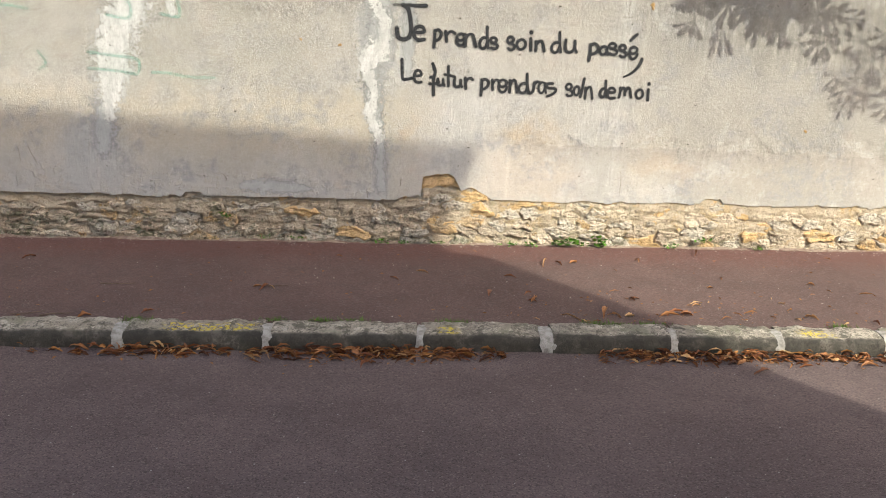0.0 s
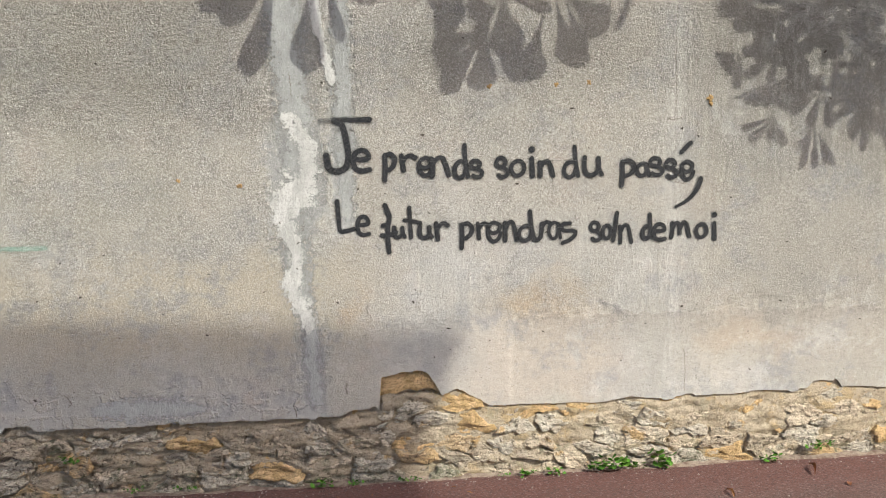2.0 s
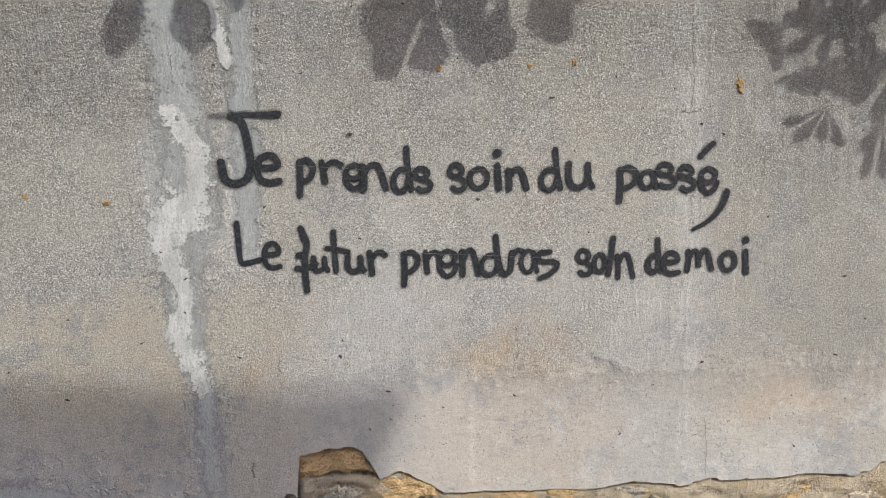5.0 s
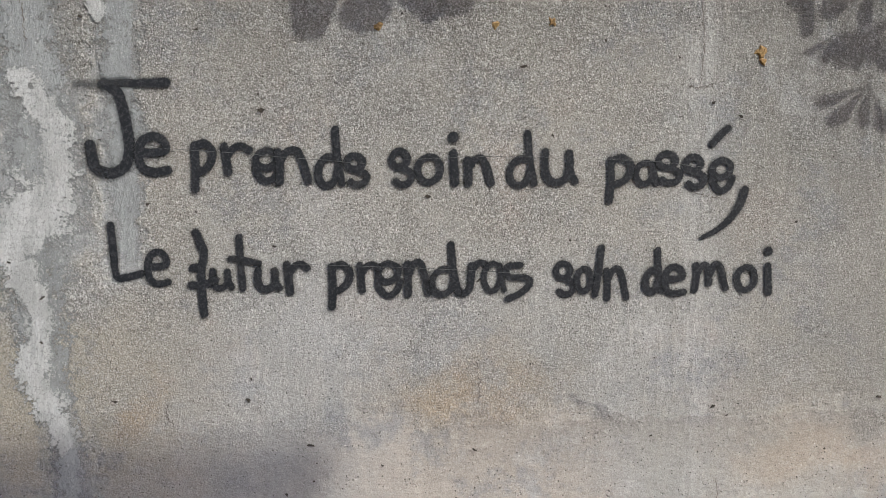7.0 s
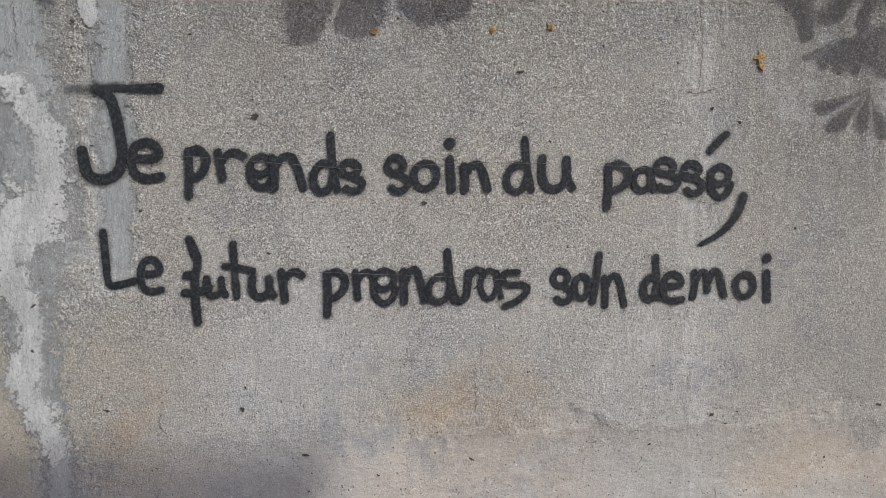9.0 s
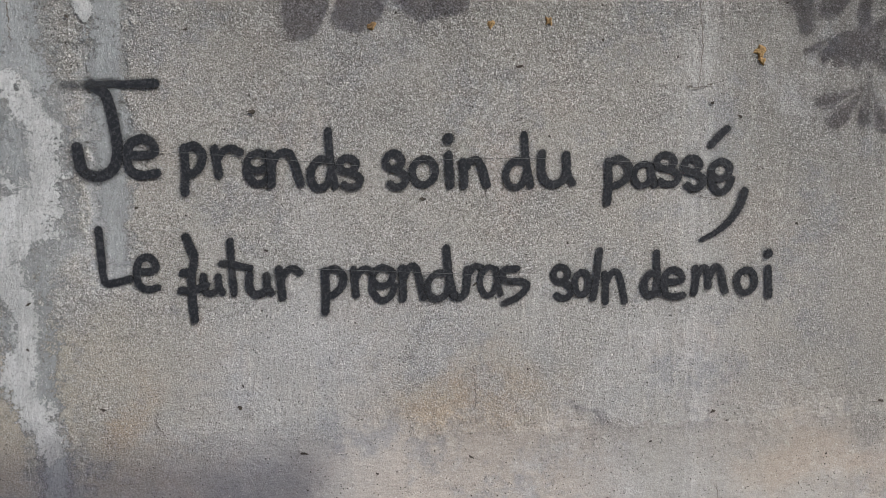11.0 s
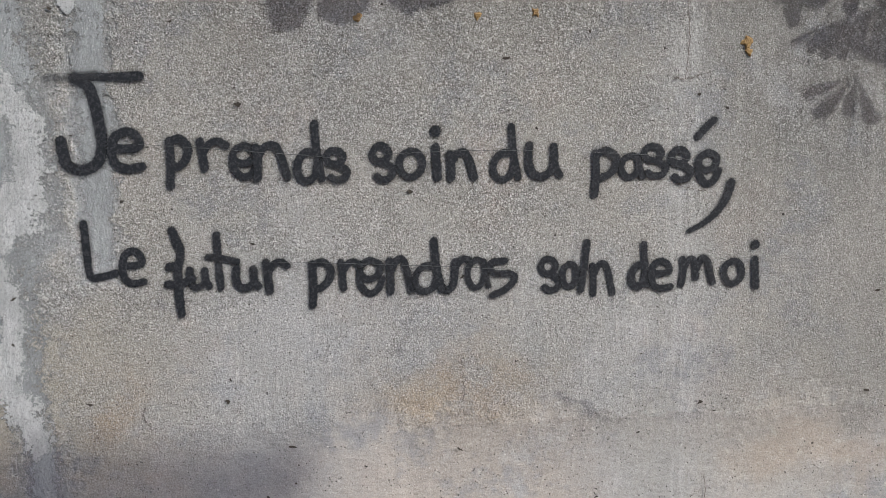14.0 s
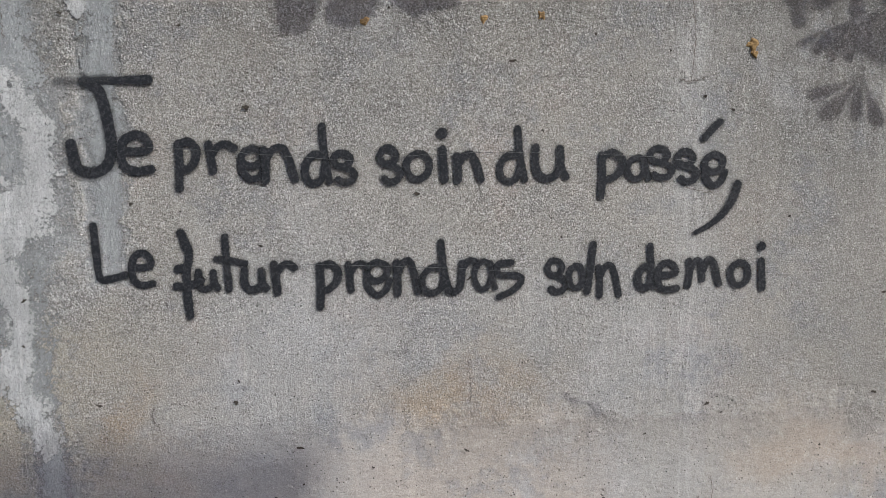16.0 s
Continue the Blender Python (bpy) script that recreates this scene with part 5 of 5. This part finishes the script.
# grit and crumbs, on road and pavement
v, f = [], []
for i in range(900):
    x = rnd.uniform(-3.2, 5.0)
    if i < 260:
        y, s = rnd.uniform(KERB_BACK, 5.98), rnd.choice((0.0025, 0.003, 0.004, 0.006))
        z = walk_height(x, y)
    elif i < 740:
        y, s = 5.97 - abs(rnd.gauss(0, 0.06)), rnd.choice((0.002, 0.003, 0.004, 0.006))
        z = walk_height(x, y)
    else:
        y, s = rnd.uniform(1.6, 4.05), rnd.choice((0.002, 0.003, 0.005))
        z = road_height(x, y)
    b = len(v)
    q = [s * rnd.uniform(0.6, 1.3) for k in range(5)]
    v += [(x - q[0], y, z), (x, y - q[1], z), (x + q[2], y, z), (x, y + q[3], z), (x, y, z + q[4])]
    f += [(b, b + 1, b + 4), (b + 1, b + 2, b + 4), (b + 2, b + 3, b + 4), (b + 3, b, b + 4)]
tagged(new("grit", mesh_of("grit", v, f, PEBBLE)), "scattered pale grit and crumbs", "grit", kind="stuff")


# ---- weeds ----
def weed_leaf_mesh(seed):
    """A small rounded, scalloped leaf, folded along its rib."""
    r = random.Random(seed)
    v, f = [(0, 0, 0)], []
    n = 12
    for i in range(n):
        t = 2 * math.pi * i / n
        q = (0.5 + 0.5 * (1 - abs(math.cos(t / 2)) ** 6)) * r.uniform(0.85, 1.1)
        v.append((0.5 + 0.5 * q * -math.cos(t), 0.48 * q * math.sin(t), 0.16 * abs(math.sin(t)) + r.uniform(-0.04, 0.04)))
    f = [(0, 1 + i, 1 + (i + 1) % n) for i in range(n)]
    v[0] = (0.5, 0, -0.02)
    return mesh_of("leaf", v, f, GREEN, True)


WEED = [weed_leaf_mesh(i) for i in range(6)]


def weed(x, y, z, size, spread, count, label):
    ob = tagged(new("weed"), label, "weed", "weeds along the wall")
    ob.location = (x, y, z)
    for i in range(int(count * 1.5)):
        t = rnd.uniform(0, 2 * math.pi)
        r, h = spread * math.sqrt(rnd.random()), size * rnd.uniform(0.15, 1.3)
        p = Vector((r * math.cos(t), -abs(r * math.sin(t)) * 0.6, h))
        s = size * rnd.uniform(0.6, 1.25)
        child("leaf", rnd.choice(WEED), ob, Matrix.Translation(p) @ Euler((rnd.uniform(-0.7, 0.7), rnd.uniform(-1.0, 0.3), -math.pi / 2 + rnd.uniform(-1.5, 1.5))).to_matrix().to_4x4() @ Matrix.Diagonal((s, s, s, 1)))
    part("stalk", tube([(0, 0.01, -0.01), (0, 0, size * 0.5), (size * 0.2, -0.01, size)], 0.002, 0.001, 4), GREEN, ob)


for x, h, size, spread, count in ((0.20, 0.0, 0.026, 0.055, 16), (0.36, 0.0, 0.02, 0.035, 9), (0.60, 0.0, 0.018, 0.03, 8), (0.67, 0.0, 0.018, 0.04, 8), (1.10, 0.0, 0.016, 0.03, 6), (1.21, 0.0, 0.022, 0.05, 14), (1.36, 0.0, 0.024, 0.05, 14),
                                 (1.56, 0.01, 0.028, 0.05, 14), (1.66, 0.01, 0.040, 0.07, 20), (1.78, 0.0, 0.024, 0.05, 12), (1.89, 0.01, 0.044, 0.06, 16), (2.47, 0.0, 0.026, 0.05, 12), (3.17, 0.0, 0.022, 0.05, 10), (-0.70, 0.03, 0.018, 0.04, 9),
                                 (-0.45, 0.03, 0.016, 0.06, 10)):
    y = 5.962
    weed(x, y, walk_height(x, y) + h, size, spread, count, "bright green weed at the foot of the wall" if size > 0.03 else "small green weed at the foot of the wall")
weed(2.74, 5.965, slope(2.74) + 0.06, 0.022, 0.07, 22, "dark green weed in the rubble base")
weed(-0.985, 5.975, 0.155, 0.024, 0.05, 16, "green weed growing out of the rubble base")

# moss and grass tufts behind the kerb
v, f = [], []
for i in range(900):
    a = rnd.choice((-1.17, -1.17, -0.38, -0.12, 0.08, 0.62, 0.70, 1.5, 1.62, 1.85, 3.0))
    x = rnd.gauss(a, 0.045)
    y = KERB_BACK + rnd.gauss(0.0, 0.012)
    if abs(a + 1.17) < 0.01:
        y -= abs(rnd.gauss(0, 0.05))
    z = slope(x) - 0.006
    h, w = rnd.uniform(0.006, 0.03), rnd.uniform(0.0015, 0.004)
    t = rnd.uniform(0, math.pi)
    lx, ly = rnd.gauss(0, 0.012), rnd.gauss(0, 0.012)
    b = len(v)
    v += [(x - w * math.cos(t), y - w * math.sin(t), z), (x + w * math.cos(t), y + w * math.sin(t), z), (x + lx, y + ly, z + h)]
    f.append((b, b + 1, b + 2))
tagged(new("moss", mesh_of("moss", v, f, MOSS)), "low moss and grass in the joint behind the kerb", "moss", kind="stuff")

# ---- stones of the wall's base ----
rnd = random.Random(17)
STRETCH = 2.0
seeds = []
for row in range(6):
    z = 0.03 + row * 0.073
    x = -3.4 + rnd.random() * 0.2
    while x < 5.1:
        step = rnd.choice((0.09, 0.13, 0.18, 0.24, 0.32))
        seeds.append((x + step / 2, (z + rnd.uniform(-0.026, 0.026) + slope(x)) * STRETCH))
        x += step
SET = ((0.645, 0.452), (0.875, 0.395), (2.46, 0.225))      # stones that stand out singly
seeds = [q for q in seeds if not (0.46 < q[0] < 0.82 and q[1] / STRETCH > 0.40) and not (2.32 < q[0] < 2.60 and 0.15 < q[1] / STRETCH < 0.30) and not (0.77 < q[0] < 0.98 and q[1] / STRETCH > 0.33)]
seeds += [(x, z * STRETCH) for x, z in SET]
for i, a in enumerate(seeds):
    cell = [(a[0] - 0.24, a[1] - 0.2), (a[0] + 0.24, a[1] - 0.2), (a[0] + 0.24, a[1] + 0.2), (a[0] - 0.24, a[1] + 0.2)]
    for j, b in enumerate(seeds):
        if i != j and abs(a[0] - b[0]) < 0.5 and abs(a[1] - b[1]) < 0.42 and len(cell) > 2:
            cell = clip_cell(cell, a, b)
    if len(cell) < 3:
        continue
    cell = [(x, z / STRETCH) for x, z in cell]
    cz = a[1] / STRETCH
    if cz > render_edge(a[0]) + 0.04:
        continue
    low = slope(a[0]) - 0.02
    cell = [(x, max(z, low)) for x, z in cell]
    corner = i == len(seeds) - 3       # the bare stone in the broken corner
    if corner:
        cell = [(0.46, 0.43), (0.62, 0.42), (0.80, 0.45), (0.83, 0.54), (0.76, 0.61), (0.62, 0.63), (0.47, 0.60)]
    gap = render_edge(a[0]) - cz
    bare = max(0.0, min(1.0, (0.75 - a[0]) * 2))      # the mortar is washed out here, and stands nearly flush beyond
    depth = 6.004 + 0.010 * bare + rnd.uniform(-0.016, 0.014) * (0.8 + 0.6 * bare) - 0.020 * max(0, 1 - cz / 0.25) + (0.018 + 0.022 * bare) * max(0, 1 - gap / 0.09)
    ochre = corner or i == len(seeds) - 2 or rnd.random() < (0.02 if a[0] < 0.6 else 0.10 + 0.16 * (gap < 0.1))
    if corner:
        depth = 6.020
    joint = rnd.choice((0.003, 0.005, 0.008, 0.011)) * 0.6 + (1 - bare) * rnd.choice((0.0, 0.0, 0.004, 0.012))
    child("stone", rubble_stone(cell, depth, i, joint, OCHRE_STONE if ochre else STONE, 6.012 if gap < 0.05 or corner else 5.955, bare), wall)
